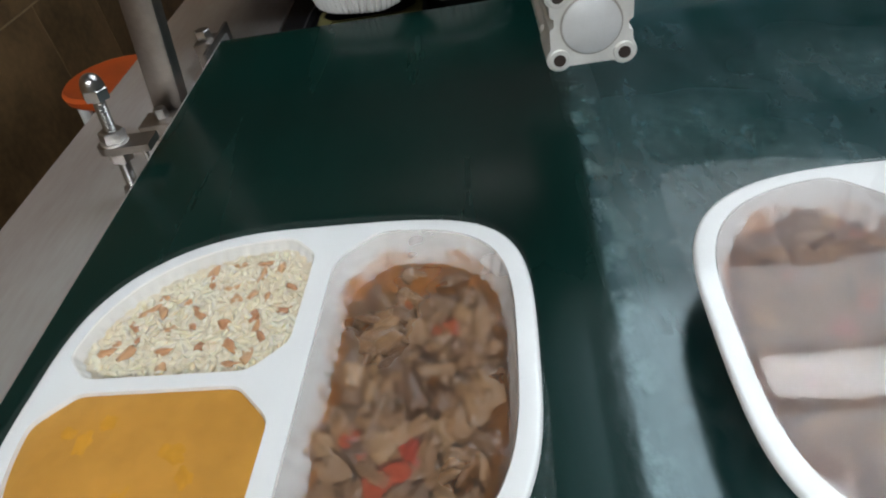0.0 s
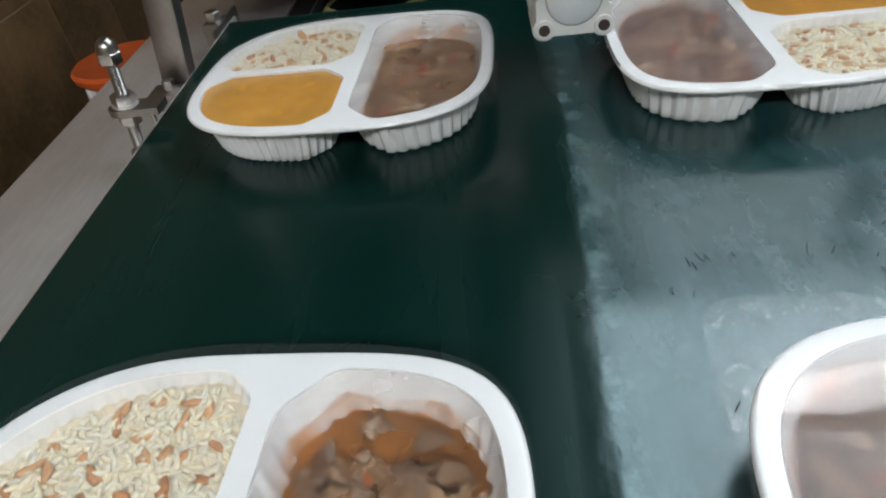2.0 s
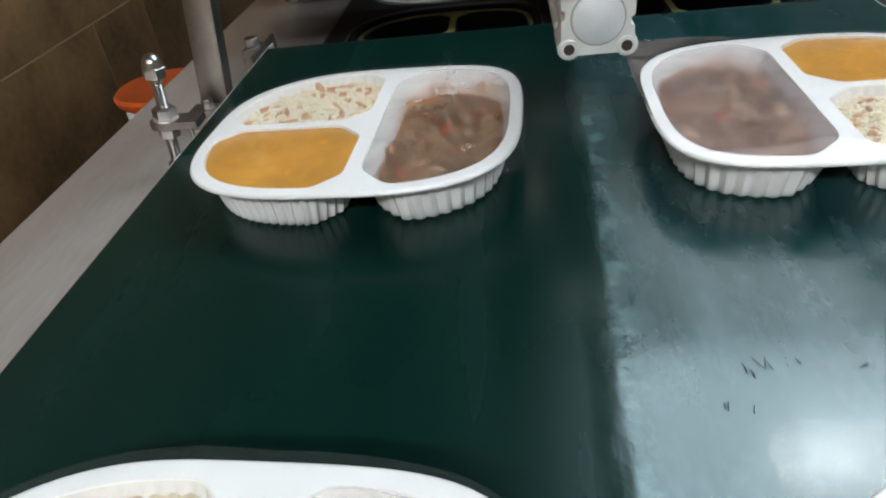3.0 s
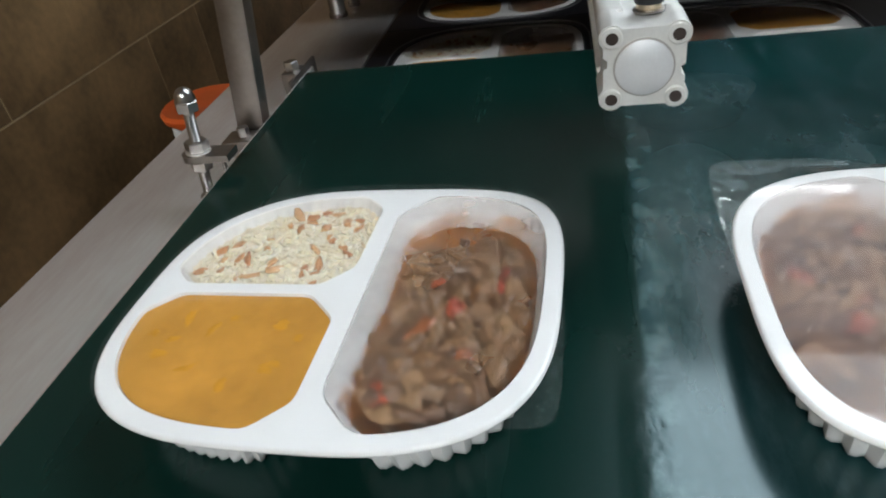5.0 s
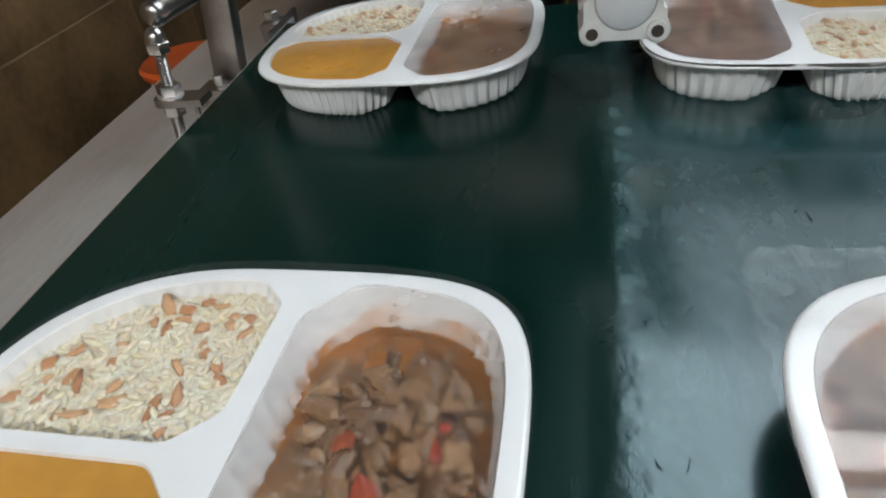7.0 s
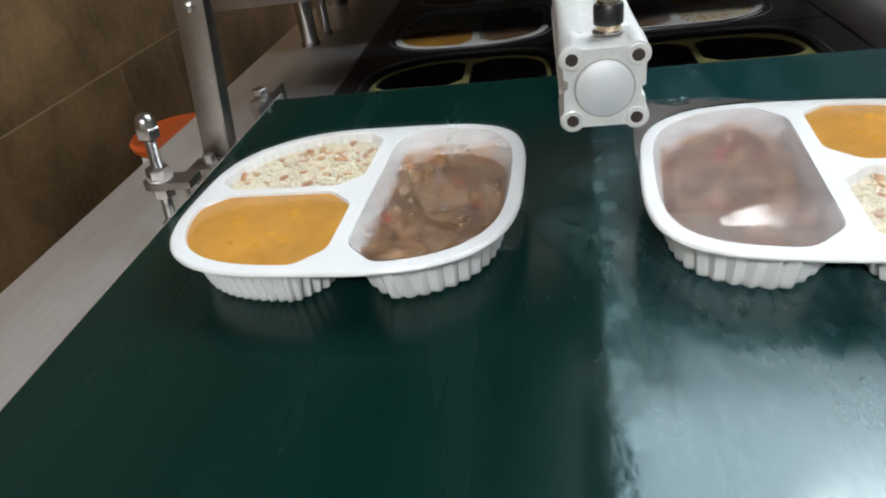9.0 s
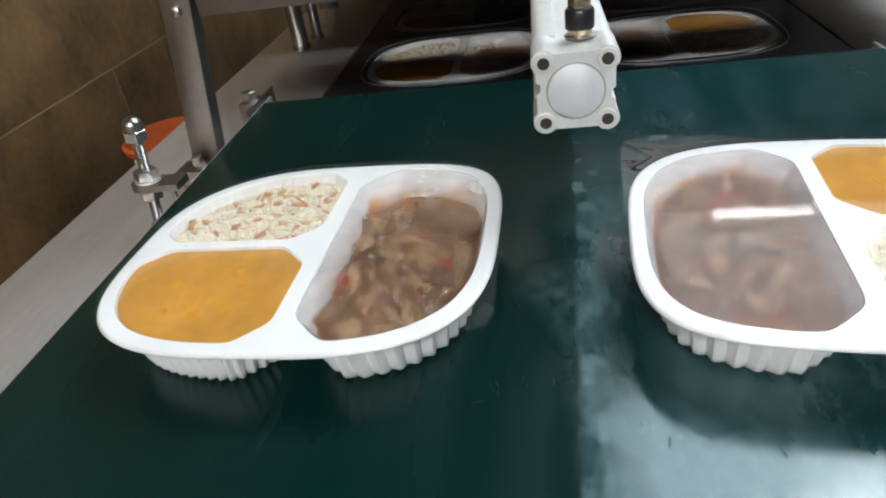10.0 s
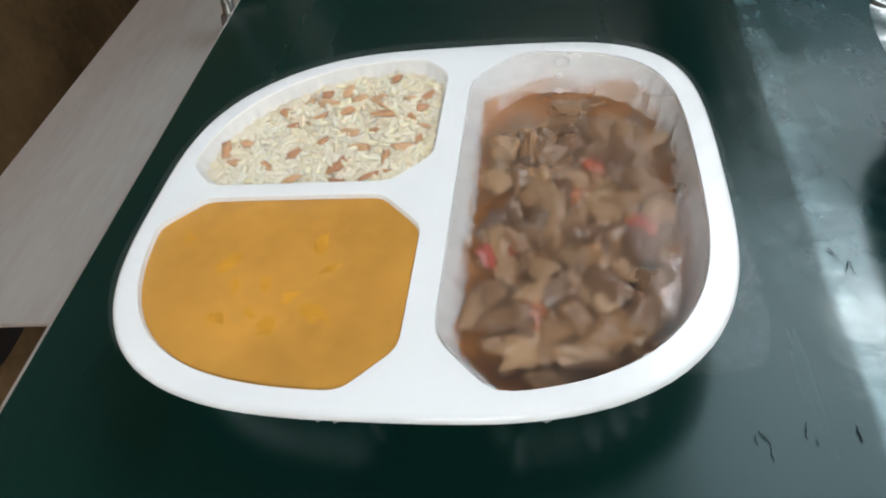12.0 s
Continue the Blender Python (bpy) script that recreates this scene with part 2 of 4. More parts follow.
def belt_material(name):
    """Green belt rubber: clean and satin on one side of a slanting line, worn glossy and pale beyond it, with puckers
    along the line. Bluish lamp sheen and pucker glints are put into the worn colour too.
    """
    m = bpy.data.materials.new(name)
    m.use_nodes = True
    n, l = m.node_tree.nodes, m.node_tree.links
    co = n.new("ShaderNodeTexCoord")
    sep = n.new("ShaderNodeSeparateXYZ")
    l.new(co.outputs["Object"], sep.inputs[0])

    def math_node(op, a, b, c=None):
        k = n.new("ShaderNodeMath")
        k.operation = op
        for i, v in enumerate((a, b, c)):
            if v is None:
                continue
            if isinstance(v, (int, float)):
                k.inputs[i].default_value = v
            else:
                l.new(v, k.inputs[i])
        return k.outputs[0]

    def noise_node(scale, detail, stretch, rough=0.5):
        mp = n.new("ShaderNodeMapping")
        mp.inputs["Scale"].default_value = stretch
        l.new(co.outputs["Object"], mp.inputs["Vector"])
        k = n.new("ShaderNodeTexNoise")
        k.inputs["Scale"].default_value, k.inputs["Detail"].default_value = scale, detail
        k.inputs["Roughness"].default_value = rough
        l.new(mp.outputs["Vector"], k.inputs["Vector"])
        return k.outputs["Fac"]

    def ranged(v, lo, hi, to0, to1, smooth=False):
        k = n.new("ShaderNodeMapRange")
        if smooth:
            k.interpolation_type = "SMOOTHSTEP"
        k.inputs["From Min"].default_value, k.inputs["From Max"].default_value = lo, hi
        k.inputs["To Min"].default_value, k.inputs["To Max"].default_value = to0, to1
        l.new(v, k.inputs["Value"])
        return k.outputs["Result"]

    def mixed(fac, c1, c2):
        k = n.new("ShaderNodeMixRGB")
        l.new(fac, k.inputs["Fac"])
        for i, c in (("Color1", c1), ("Color2", c2)):
            if isinstance(c, tuple):
                k.inputs[i].default_value = (*c, 1)
            else:
                l.new(c, k.inputs[i])
        return k.outputs["Color"]

    across = math_node("MULTIPLY_ADD", sep.outputs["Y"], -SEAM_SLANT, math_node("SUBTRACT", sep.outputs["X"], SEAM_X))
    ragged = noise_node(30, 4, (1, 0.55, 1))
    edge = math_node("MULTIPLY_ADD", ragged, 0.008, across)
    worn = ranged(edge, 0.0045, 0.0095, 0.0, 1.0, True)
    streaks = noise_node(26, 7, (1, 0.10, 1))
    patches = noise_node(11, 5, (1, 0.5, 1))
    rub = noise_node(70, 6, (1, 0.35, 1), 0.65)
    weave = noise_node(900, 3, (1, 0.4, 1))
    clean = mixed(ranged(streaks, 0.38, 0.72, 0.0, 0.6), (0.0021, 0.0165, 0.0130), (0.0040, 0.0230, 0.0183))
    # worn tone, pushed towards blue to carry the lamp's reflection as well
    scuffed = mixed(ranged(streaks, 0.40, 0.72, 0.0, 0.55), (0.0045, 0.030, 0.030), (0.024, 0.060, 0.070))
    scuffed = mixed(ranged(rub, 0.50, 0.74, 0.0, 0.55), scuffed, (0.050, 0.092, 0.105))
    smudge = noise_node(13, 7, (1, 0.55, 1), 0.72)
    scuffed = mixed(ranged(smudge, 0.56, 0.68, 0.0, 0.75), scuffed, (0.0030, 0.018, 0.018))
    pucker = noise_node(60, 4, (1, 0.8, 1))
    near_line = math_node("MULTIPLY", ranged(across, -0.012, 0.0, 0.0, 1.0, True), ranged(across, 0.004, 0.026, 1.0, 0.0, True))
    # pale colour on the puckers paints the glints along the line
    scuffed = mixed(math_node("MULTIPLY", near_line, ranged(pucker, 0.48, 0.62, 0.0, 0.65)), scuffed, (0.085, 0.150, 0.150))
    height = math_node("MULTIPLY_ADD", near_line, math_node("MULTIPLY", pucker, 1.1), math_node("MULTIPLY_ADD", weave, 0.02, math_node("MULTIPLY", patches, 0.25)))
    bp = n.new("ShaderNodeBump")
    bp.inputs["Strength"].default_value = 0.28
    bp.inputs["Distance"].default_value = 0.002
    l.new(height, bp.inputs["Height"])
    b = n["Principled BSDF"]
    l.new(mixed(worn, clean, scuffed), b.inputs["Base Color"])
    r_clean = ranged(streaks, 0.3, 0.7, 0.20, 0.30)
    r_worn = math_node("ADD", ranged(streaks, 0.3, 0.7, 0.12, 0.24), ranged(smudge, 0.50, 0.68, 0.0, 0.16))
    l.new(math_node("MULTIPLY_ADD", worn, math_node("SUBTRACT", r_worn, r_clean), r_clean), b.inputs["Roughness"])
    b.inputs["Specular Tint"].default_value = (0.78, 0.96, 1.0, 1)
    l.new(ranged(worn, 0, 1, 0.28, 0.64), b.inputs["Specular IOR Level"])
    l.new(ranged(worn, 0, 1, 0.04, 0.12), b.inputs["Coat Weight"])
    b.inputs["Coat Roughness"].default_value = 0.09
    l.new(bp.outputs["Normal"], b.inputs["Normal"])
    return m


SEAM_X, SEAM_SLANT = 0.1300, 0.045
M_BELT = belt_material("green_belt")


# ---------------------------------------------------------------- mesh helpers
def link_mesh(name, bm, mat, parent=None, label="", smooth=False, auto=True):
    me = bpy.data.meshes.new(name)
    bmesh.ops.recalc_face_normals(bm, faces=bm.faces)
    bm.to_mesh(me)
    bm.free()
    if mat:
        me.materials.append(mat)
    if smooth:
        for f in me.polygons:
            f.use_smooth = True
        if auto:
            me.set_sharp_from_angle(angle=radians(38))
    ob = new(name, me)
    if parent is not None:
        ob.parent = parent
    if label:
        ob["label"] = label
    return ob


def part(name, bm, mat, parent, label="", smooth=True, auto=True):
    return link_mesh(name, bm, mat, parent, label, smooth, auto)


def add_box(bm, x0, x1, y0, y1, z0, z1, bevel=0.0, m=None):
    r = bmesh.ops.create_cube(bm, size=1, matrix=Matrix.Translation(((x0 + x1) / 2, (y0 + y1) / 2, (z0 + z1) / 2)) @ Matrix.Diagonal((x1 - x0, y1 - y0, z1 - z0, 1)))
    vs = r["verts"]
    if bevel:
        es = list({e for v in vs for e in v.link_edges})
        rb = bmesh.ops.bevel(bm, geom=es, offset=bevel, segments=2, affect="EDGES", profile=0.5)
        vs = list({v for f in rb["faces"] for v in f.verts} | {v for v in vs if v.is_valid})
    if m is not None:
        bmesh.ops.transform(bm, matrix=m, verts=vs)
    return vs


def box(x0, x1, y0, y1, z0, z1, bevel=0.0, m=None):
    bm = bmesh.new()
    add_box(bm, x0, x1, y0, y1, z0, z1, bevel, m)
    return bm


def add_lathe(bm, profile, segs=24, m=None):
    """Profile of (radius, height) turned round z; closed at both ends."""
    rings = []
    for r, z in profile:
        rings.append([bm.verts.new((r * math.cos(2 * math.pi * i / segs), r * math.sin(2 * math.pi * i / segs), z)) for i in range(segs)])
    for a, b in zip(rings, rings[1:]):
        for i in range(segs):
            j = (i + 1) % segs
            bm.faces.new((a[i], a[j], b[j], b[i]))
    bm.faces.new(list(reversed(rings[0])))
    bm.faces.new(rings[-1])
    if m is not None:
        bmesh.ops.transform(bm, matrix=m, verts=[v for r in rings for v in r])


def lathe(profile, segs=24, m=None):
    bm = bmesh.new()
    add_lathe(bm, profile, segs, m)
    return bm


def sweep(points, radius, segs=10):
    """A round tube along points."""
    bm = bmesh.new()
    rings = []
    for i, p in enumerate(points):
        a, b = Vector(points[max(0, i - 1)]), Vector(points[min(len(points) - 1, i + 1)])
        d = (b - a).normalized()
        u = d.orthogonal().normalized()
        if rings:
            u = (prev - d * prev.dot(d)).normalized()
        prev = u
        w = d.cross(u)
        rings.append([bm.verts.new(Vector(p) + radius * (u * math.cos(2 * math.pi * k / segs) + w * math.sin(2 * math.pi * k / segs))) for k in range(segs)])
    for a, b in zip(rings, rings[1:]):
        for i in range(segs):
            j = (i + 1) % segs
            bm.faces.new((a[i], a[j], b[j], b[i]))
    bm.faces.new(list(reversed(rings[0])))
    bm.faces.new(rings[-1])
    return bm


def loop_verts(bm, pts, z):
    return [bm.verts.new((x, y, z)) for x, y in pts]


def bridge(bm, a, b):
    k = len(a)
    for i in range(k):
        bm.faces.new((a[i], a[(i + 1) % k], b[(i + 1) % k], b[i]))


def structure(name, bm, mat, label, smooth=False):
    return tagged(link_mesh(name, bm, mat, None, "", smooth), label, name.split("_")[0], kind="structure")


def thing(name, label, category, group="", m=None):
    ob = new(name)
    ob.empty_display_size = 0.02
    if m is not None:
        ob.matrix_basis = m
    return tagged(ob, label, category, group)


# ---------------------------------------------------------------- the room
WALL_X = -0.80
structure("floor", box(-1.2, 3.2, -2.6, 5.2, FLOOR_Z - 0.1, FLOOR_Z), M_FLOOR, "dark tiled workshop floor")
structure("ceiling", box(-1.2, 3.2, -2.6, 5.2, CEILING_Z, CEILING_Z + 0.1), M_PLASTER, "grey plastered ceiling")
wall_left = structure("wall_left", box(WALL_X - 0.15, WALL_X, -2.6, 5.2, FLOOR_Z, CEILING_Z), M_GROUT, "wall clad with large brown stone tiles")
structure("wall_far", box(WALL_X, 3.2, 5.0, 5.2, FLOOR_Z, CEILING_Z), M_DARKWALL, "dim far wall of the room")
structure("wall_right", box(3.0, 3.2, -2.4, 5.0, FLOOR_Z, CEILING_Z), M_PLASTER, "grey plastered side wall")
structure("wall_back", box(WALL_X, 3.0, -2.6, -2.4, FLOOR_Z, CEILING_Z), M_PLASTER, "grey plastered back wall")


def ceiling_panel(x, y, w, d, mat, label, drop=0.0):
    lamp = thing("ceiling_light", label, "ceiling light", "ceiling lights", pose(x, y, CEILING_Z - drop))
    bm = box(-w / 2 - 0.03, w / 2 + 0.03, -d / 2 - 0.03, d / 2 + 0.03, -0.06, -0.001, 0.006)
    part("housing", bm, M_WHITE_TUBE, lamp)
    part("diffuser", box(-w / 2, w / 2, -d / 2, d / 2, -0.066, -0.0605), mat, lamp, "glowing diffuser")
    if drop:
        for k in (-0.3, 0.3):
            part("hanger", lathe([(0.006, 0.0), (0.006, drop)], 10, pose(k * w, 0, 0)), M_WHITE_TUBE, lamp)
    return lamp


ceiling_panel(1.50, 1.56, 2.20, 1.32, M_LAMP, "wide cool white ceiling light panel")
ceiling_panel(1.75, 3.45, 2.2, 2.2, M_LAMP_SOFT, "wide dimmer cool white ceiling light panel")
# the third one is an unseen fill behind the camera, brightening the near tray sides
ceiling_panel(0.2, -1.5, 1.5, 0.30, M_TUBE, "added neutral white fill light behind the camera")
ceiling_panel(1.155, 3.20, 0.45, 0.05, M_TUBE_DIM, "long neutral white hanging tube light", 0.12)
ceiling_panel(1.06, 1.62, 0.42, 0.14, M_TUBE_DIM, "short neutral white hanging lamp under the light panel", 0.12)


# wall tiles: 0.72 m wide, 0.30 m high, with a narrow cut tile in every second course
TILE_H, TILE_Z0 = 0.30, -0.126


@functools.lru_cache(maxsize=None)
def tile_mesh(width):
    bm = box(0, 0.0014, 0.0016, width - 0.0016, 0.0016, TILE_H - 0.0016)
    bmesh.ops.bevel(bm, geom=[e for e in bm.edges], offset=0.0008, segments=1, affect="EDGES")
    me = bpy.data.meshes.new("tile")
    bm.to_mesh(me)
    bm.free()
    me.materials.append(M_TILE)
    return me


# ---------------------------------------------------------------- machine bed and belt
BELT_L, BELT_R, BELT_FAR, BELT_NEAR = -0.1615, 0.478, 1.015, -0.45
BED_Z = -0.030
PLATE_L, PLATE_R = -0.122, 0.490


def machine_bed():
    bed = thing("machine_bed", "long brushed stainless steel bed of the sealing machine", "machine bed")
    part("bed_top", box(-0.293, PLATE_L - 0.004, 0.495, 3.0, BED_Z - 0.004, BED_Z, 0.0012), M_STEEL, bed, "scuffed steel table top")
    part("bed_top", box(PLATE_R + 0.004, 0.95, 0.60, 3.0, BED_Z - 0.004, BED_Z, 0.0012), M_STEEL_DULL, bed, "dull steel table top")
    part("bed_skirt", box(-0.292, -0.288, 0.497, 3.0, BED_Z - 0.075, BED_Z - 0.0045), M_STEEL_DULL, bed)
    part("bed_body", box(-0.27, 0.93, 0.52, 2.95, -0.62, -0.16), M_STEEL_DULL, bed)
    part("belt_frame", box(-0.14, 0.46, -0.40, 0.5195, -0.16, -0.10), M_STEEL_DULL, bed)
    for x in (-0.22, 0.88):
        for y in (0.6, 1.3, 2.85):
            part("foot", lathe([(0.03, FLOOR_Z), (0.03, FLOOR_Z + 0.02), (0.018, FLOOR_Z + 0.03), (0.018, -0.6)], 16, pose(x, y, 0)), M_STEEL_DULL, bed)
    return bed


machine_bed()


def belt_strip():
    """A strip of belt with a rounded nose at the far end."""
    bm = bmesh.new()
    top = [(BELT_NEAR + (BELT_FAR - 0.006 - BELT_NEAR) * k / 180, 0.0) for k in range(180)]
    prof = top + [(BELT_FAR - 0.006 + 0.006 * math.sin(a), -0.006 + 0.006 * math.cos(a)) for a in [math.pi * k / 8 for k in range(9)]]
    prof += [(y, -0.012) for y, _ in reversed(top)]
    left = [bm.verts.new((BELT_L, y, z)) for y, z in prof]
    right = [bm.verts.new((BELT_R, y, z)) for y, z in prof]
    k = len(prof)
    for i in range(k):
        j = (i + 1) % k
        bm.faces.new((left[i], left[j], right[j], right[i]))
    return bm


def conveyor():
    c = thing("conveyor_belt", "dark green rubber conveyor belt with a worn glossy half", "conveyor belt")
    part("belt", belt_strip(), M_BELT, c, "dark green belt, worn paler and glossy on one half")
    part("slide_plate", box(BELT_L + 0.004, BELT_R - 0.004, BELT_NEAR + 0.02, BELT_FAR - 0.02, -0.018, -0.0122), M_STEEL_DULL, c)
    part("side_rail", box(BELT_L - 0.0035, BELT_L - 0.0008, BELT_NEAR, BELT_FAR + 0.02, -0.026, -0.0015, 0.0005), M_STEEL, c, "thin steel side rail")
    part("side_rail", box(BELT_R + 0.001, BELT_R + 0.004, BELT_NEAR, BELT_FAR + 0.02, -0.026, -0.0015, 0.0005), M_STEEL, c, "thin steel side rail")
    return c


conveyor()


def hexagon(r, z0, z1, x=0.0, y=0.0, turn=0.0):
    bm = bmesh.new()
    add_lathe(bm, [(r * 0.93, z0), (r, z0 + 0.001), (r, z1 - 0.001), (r * 0.9, z1)], 6, pose(x, y, 0, 0, 0, turn))
    return bm


def threaded(r, z0, z1, x, y, pitch=0.0020):
    prof = []
    z = z0
    while z < z1 - pitch:
        prof += [(r * 0.84, z), (r, z + pitch / 2)]
        z += pitch
    prof += [(r * 0.9, z1)]
    return lathe(prof, 20, pose(x, y, 0))


def tension_bolt():
    x, y = -0.181, 0.785
    b = thing("tension_bolt", "upright threaded steel bolt with dome nut on a bracket", "bolt")
    bar = [(-0.151, y - 0.0105), (-0.151, y + 0.0105)] + [(x - 0.004 + 0.0105 * math.cos(a), y + 0.0105 * math.sin(a)) for a in [math.pi / 2 + math.pi * k / 10 for k in range(11)]]
    bm = bmesh.new()
    lo, hi = loop_verts(bm, bar, 0.0125), loop_verts(bm, bar, 0.0185)
    bridge(bm, lo, hi)
    bm.faces.new(lo)
    bm.faces.new(hi)
    part("bracket", bm, M_STEEL_DULL, b, "flat steel bracket with a rounded end")
    part("bracket_leg", box(BELT_L - 0.0065, BELT_L - 0.004, y + 0.0060, y + 0.0105, -0.026, 0.0124, 0.0006), M_STEEL_DULL, b)
    part("stud", threaded(0.0048, BED_Z + 0.004, 0.065, x, y), M_CHROME, b, "threaded stud")
    part("foot_nut", lathe([(0.008, BED_Z), (0.0085, BED_Z + 0.002), (0.0075, BED_Z + 0.008), (0.005, BED_Z + 0.010)], 20, pose(x, y, 0)), M_STEEL_DULL, b)
    part("under_nut", hexagon(0.0092, 0.003, 0.0115, x, y, 10), M_STEEL_DULL, b)
    part("washer", lathe([(0.0105, 0.0186), (0.0105, 0.0203)], 24, pose(x, y, 0)), M_STEEL, b)
    part("lock_nut", hexagon(0.0100, 0.0204, 0.0290, x, y, 22), M_CHROME, b)
    dome = [(0.0085, 0.0640)] + [(0.0082 * math.cos(a), 0.0655 + 0.0095 * math.sin(a)) for a in [math.pi / 2 * k / 7 for k in range(7)]] + [(0.0005, 0.0751)]
    part("dome_hex", hexagon(0.0095, 0.0550, 0.0642, x, y, 5), M_CHROME, b)
    part("dome_cap", lathe(dome, 24, pose(x, y, 0)), M_CHROME, b, "polished dome cap")
    lean = pose(x, y, 0.0185, -1.5, 5.5, 0) @ pose(-x, -y, -0.0185)
    for ch in b.children:
        if not ch.name.startswith("bracket"):
            ch.matrix_basis = lean
    return b


tension_bolt()


def gantry():
    g = thing("gantry", "stainless steel gantry with posts and a cross beam over the belt", "gantry")
    part("post", box(-0.0140, 0.0140, 0.897, 0.917, 0.0, 0.32, 0.0012, pose(-0.1910, 0, BED_Z + 0.0005, 0, 8)), M_STEEL_DULL, g, "leaning flat steel post")
    part("post", box(0.498, 0.530, 0.893, 0.917, BED_Z + 0.004, 0.30, 0.0012), M_STEEL_DULL, g, "upright flat steel post")
    part("base_plate", box(-0.209, -0.172, 0.868, 0.8965, BED_Z, -0.014, 0.001), M_STEEL_DULL, g)
    part("base_bolt", hexagon(0.0062, -0.014, -0.005, -0.190, 0.884, 14), M_CHROME, g)
    part("base_plate", box(0.496, 0.534, 0.860, 0.8925, BED_Z, -0.012, 0.001), M_STEEL_DULL, g)
    part("beam", box(-0.1500, 0.4975, 0.900, 0.912, 0.121, 0.178, 0.001), M_STEEL_DULL, g, "flat steel cross beam")
    for x, z in ((-0.168, 0.128), (-0.06, 0.131), (0.02, 0.131)):
        part("screw", lathe([(0.0045, 0), (0.0045, 0.003), (0.0025, 0.0045)], 12, pose(x, 0.8995 if x > -0.15 else 0.8965, z, 90)), M_CHROME, g)
    part("bearing_block", box(-0.190, BELT_L - 0.009, 1.002, 1.032, BED_Z, 0.002, 0.001), M_STEEL_DULL, g)
    part("bearing_nut", hexagon(0.0085, 0.0022, 0.012, -0.181, 1.017, 0), M_CHROME, g)
    part("nose_plate", box(BELT_L - 0.008, BELT_L - 0.0045, 0.97, 1.055, -0.026, 0.004, 0.0008), M_STEEL_DULL, g)
    return g


gantry()


def guide_pins():
    for x, y, r in ((-0.222, 1.339, 0.0125), (-0.2108, 1.394, 0.008)):
        p = thing("guide_pin", "upright polished steel guide pin in the bed", "guide pin", "guide pins", pose(x, y, BED_Z))
        part("shaft", lathe([(r, 0.006), (r, 0.134)], 28), M_CHROME, p)
        part("collar", lathe([(r + 0.002, 0), (r + 0.002, 0.0058)], 28), M_STEEL_DULL, p)


guide_pins()


def rounded_square(half, r, seg=6, notch=True):
    """Outline of a profile: rounded corners, with a groove in each side."""
    pts = []
    for k, (cx, cy) in enumerate(((1, 1), (-1, 1), (-1, -1), (1, -1))):
        for i in range(seg + 1):
            a = math.pi / 2 * (k + i / seg)
            pts.append(((half - r) * cx + r * math.cos(a), (half - r) * cy + r * math.sin(a)))
        if notch == 2 and k % 2 == 0:
            continue
        if notch:
            d = math.pi / 2 * (k + 1)
            nx, ny = math.cos(d), math.sin(d)
            tx, ty = -ny, nx
            for s, dep in ((-0.010, 0.0), (-0.0085, 0.0025), (-0.003, 0.0025), (-0.0026, 0.0048), (0.0026, 0.0048), (0.003, 0.0025), (0.0085, 0.0025), (0.010, 0.0)):
                pts.append((nx * (half - dep) + tx * s, ny * (half - dep) + ty * s))
    return pts


def prism(pts, y0, y1):
    bm = bmesh.new()
    a = [bm.verts.new((x, y0, z)) for x, z in pts]
    b = [bm.verts.new((x, y1, z)) for x, z in pts]
    k = len(pts)
    for i in range(k):
        bm.faces.new((a[i], a[(i + 1) % k], b[(i + 1) % k], b[i]))
    bm.faces.new(list(reversed(a)))
    bm.faces.new(b)
    return bm


def boss_square(centre, r, flat, seg=8):
    """Outline of an end cap: four round corner bosses, with sides drawn in between them and a notch in two."""
    pts = []
    for k, (cx, cy) in enumerate(((1, 1), (-1, 1), (-1, -1), (1, -1))):
        over = math.acos((flat - centre) / r)     # how far round the arc meets the flat side
        a0, a1 = math.pi / 2 * k - over, math.pi / 2 * (k + 1) + over
        for i in range(seg + 1):
            a = a0 + (a1 - a0) * i / seg
            pts.append((centre * cx + r * math.cos(a), centre * cy + r * math.sin(a)))
        d = math.pi / 2 * (k + 1)
        nx, ny = math.cos(d), math.sin(d)
        if k % 2:
            for q, dep in ((-0.0062, 0.0), (-0.0048, 0.0022), (-0.0010, 0.0022), (0.0006, 0.0)):
                pts.append((nx * (flat - dep) - ny * q, ny * (flat - dep) + nx * q))
    return pts


CYL = (0.1651, 0.672, 0.1062)


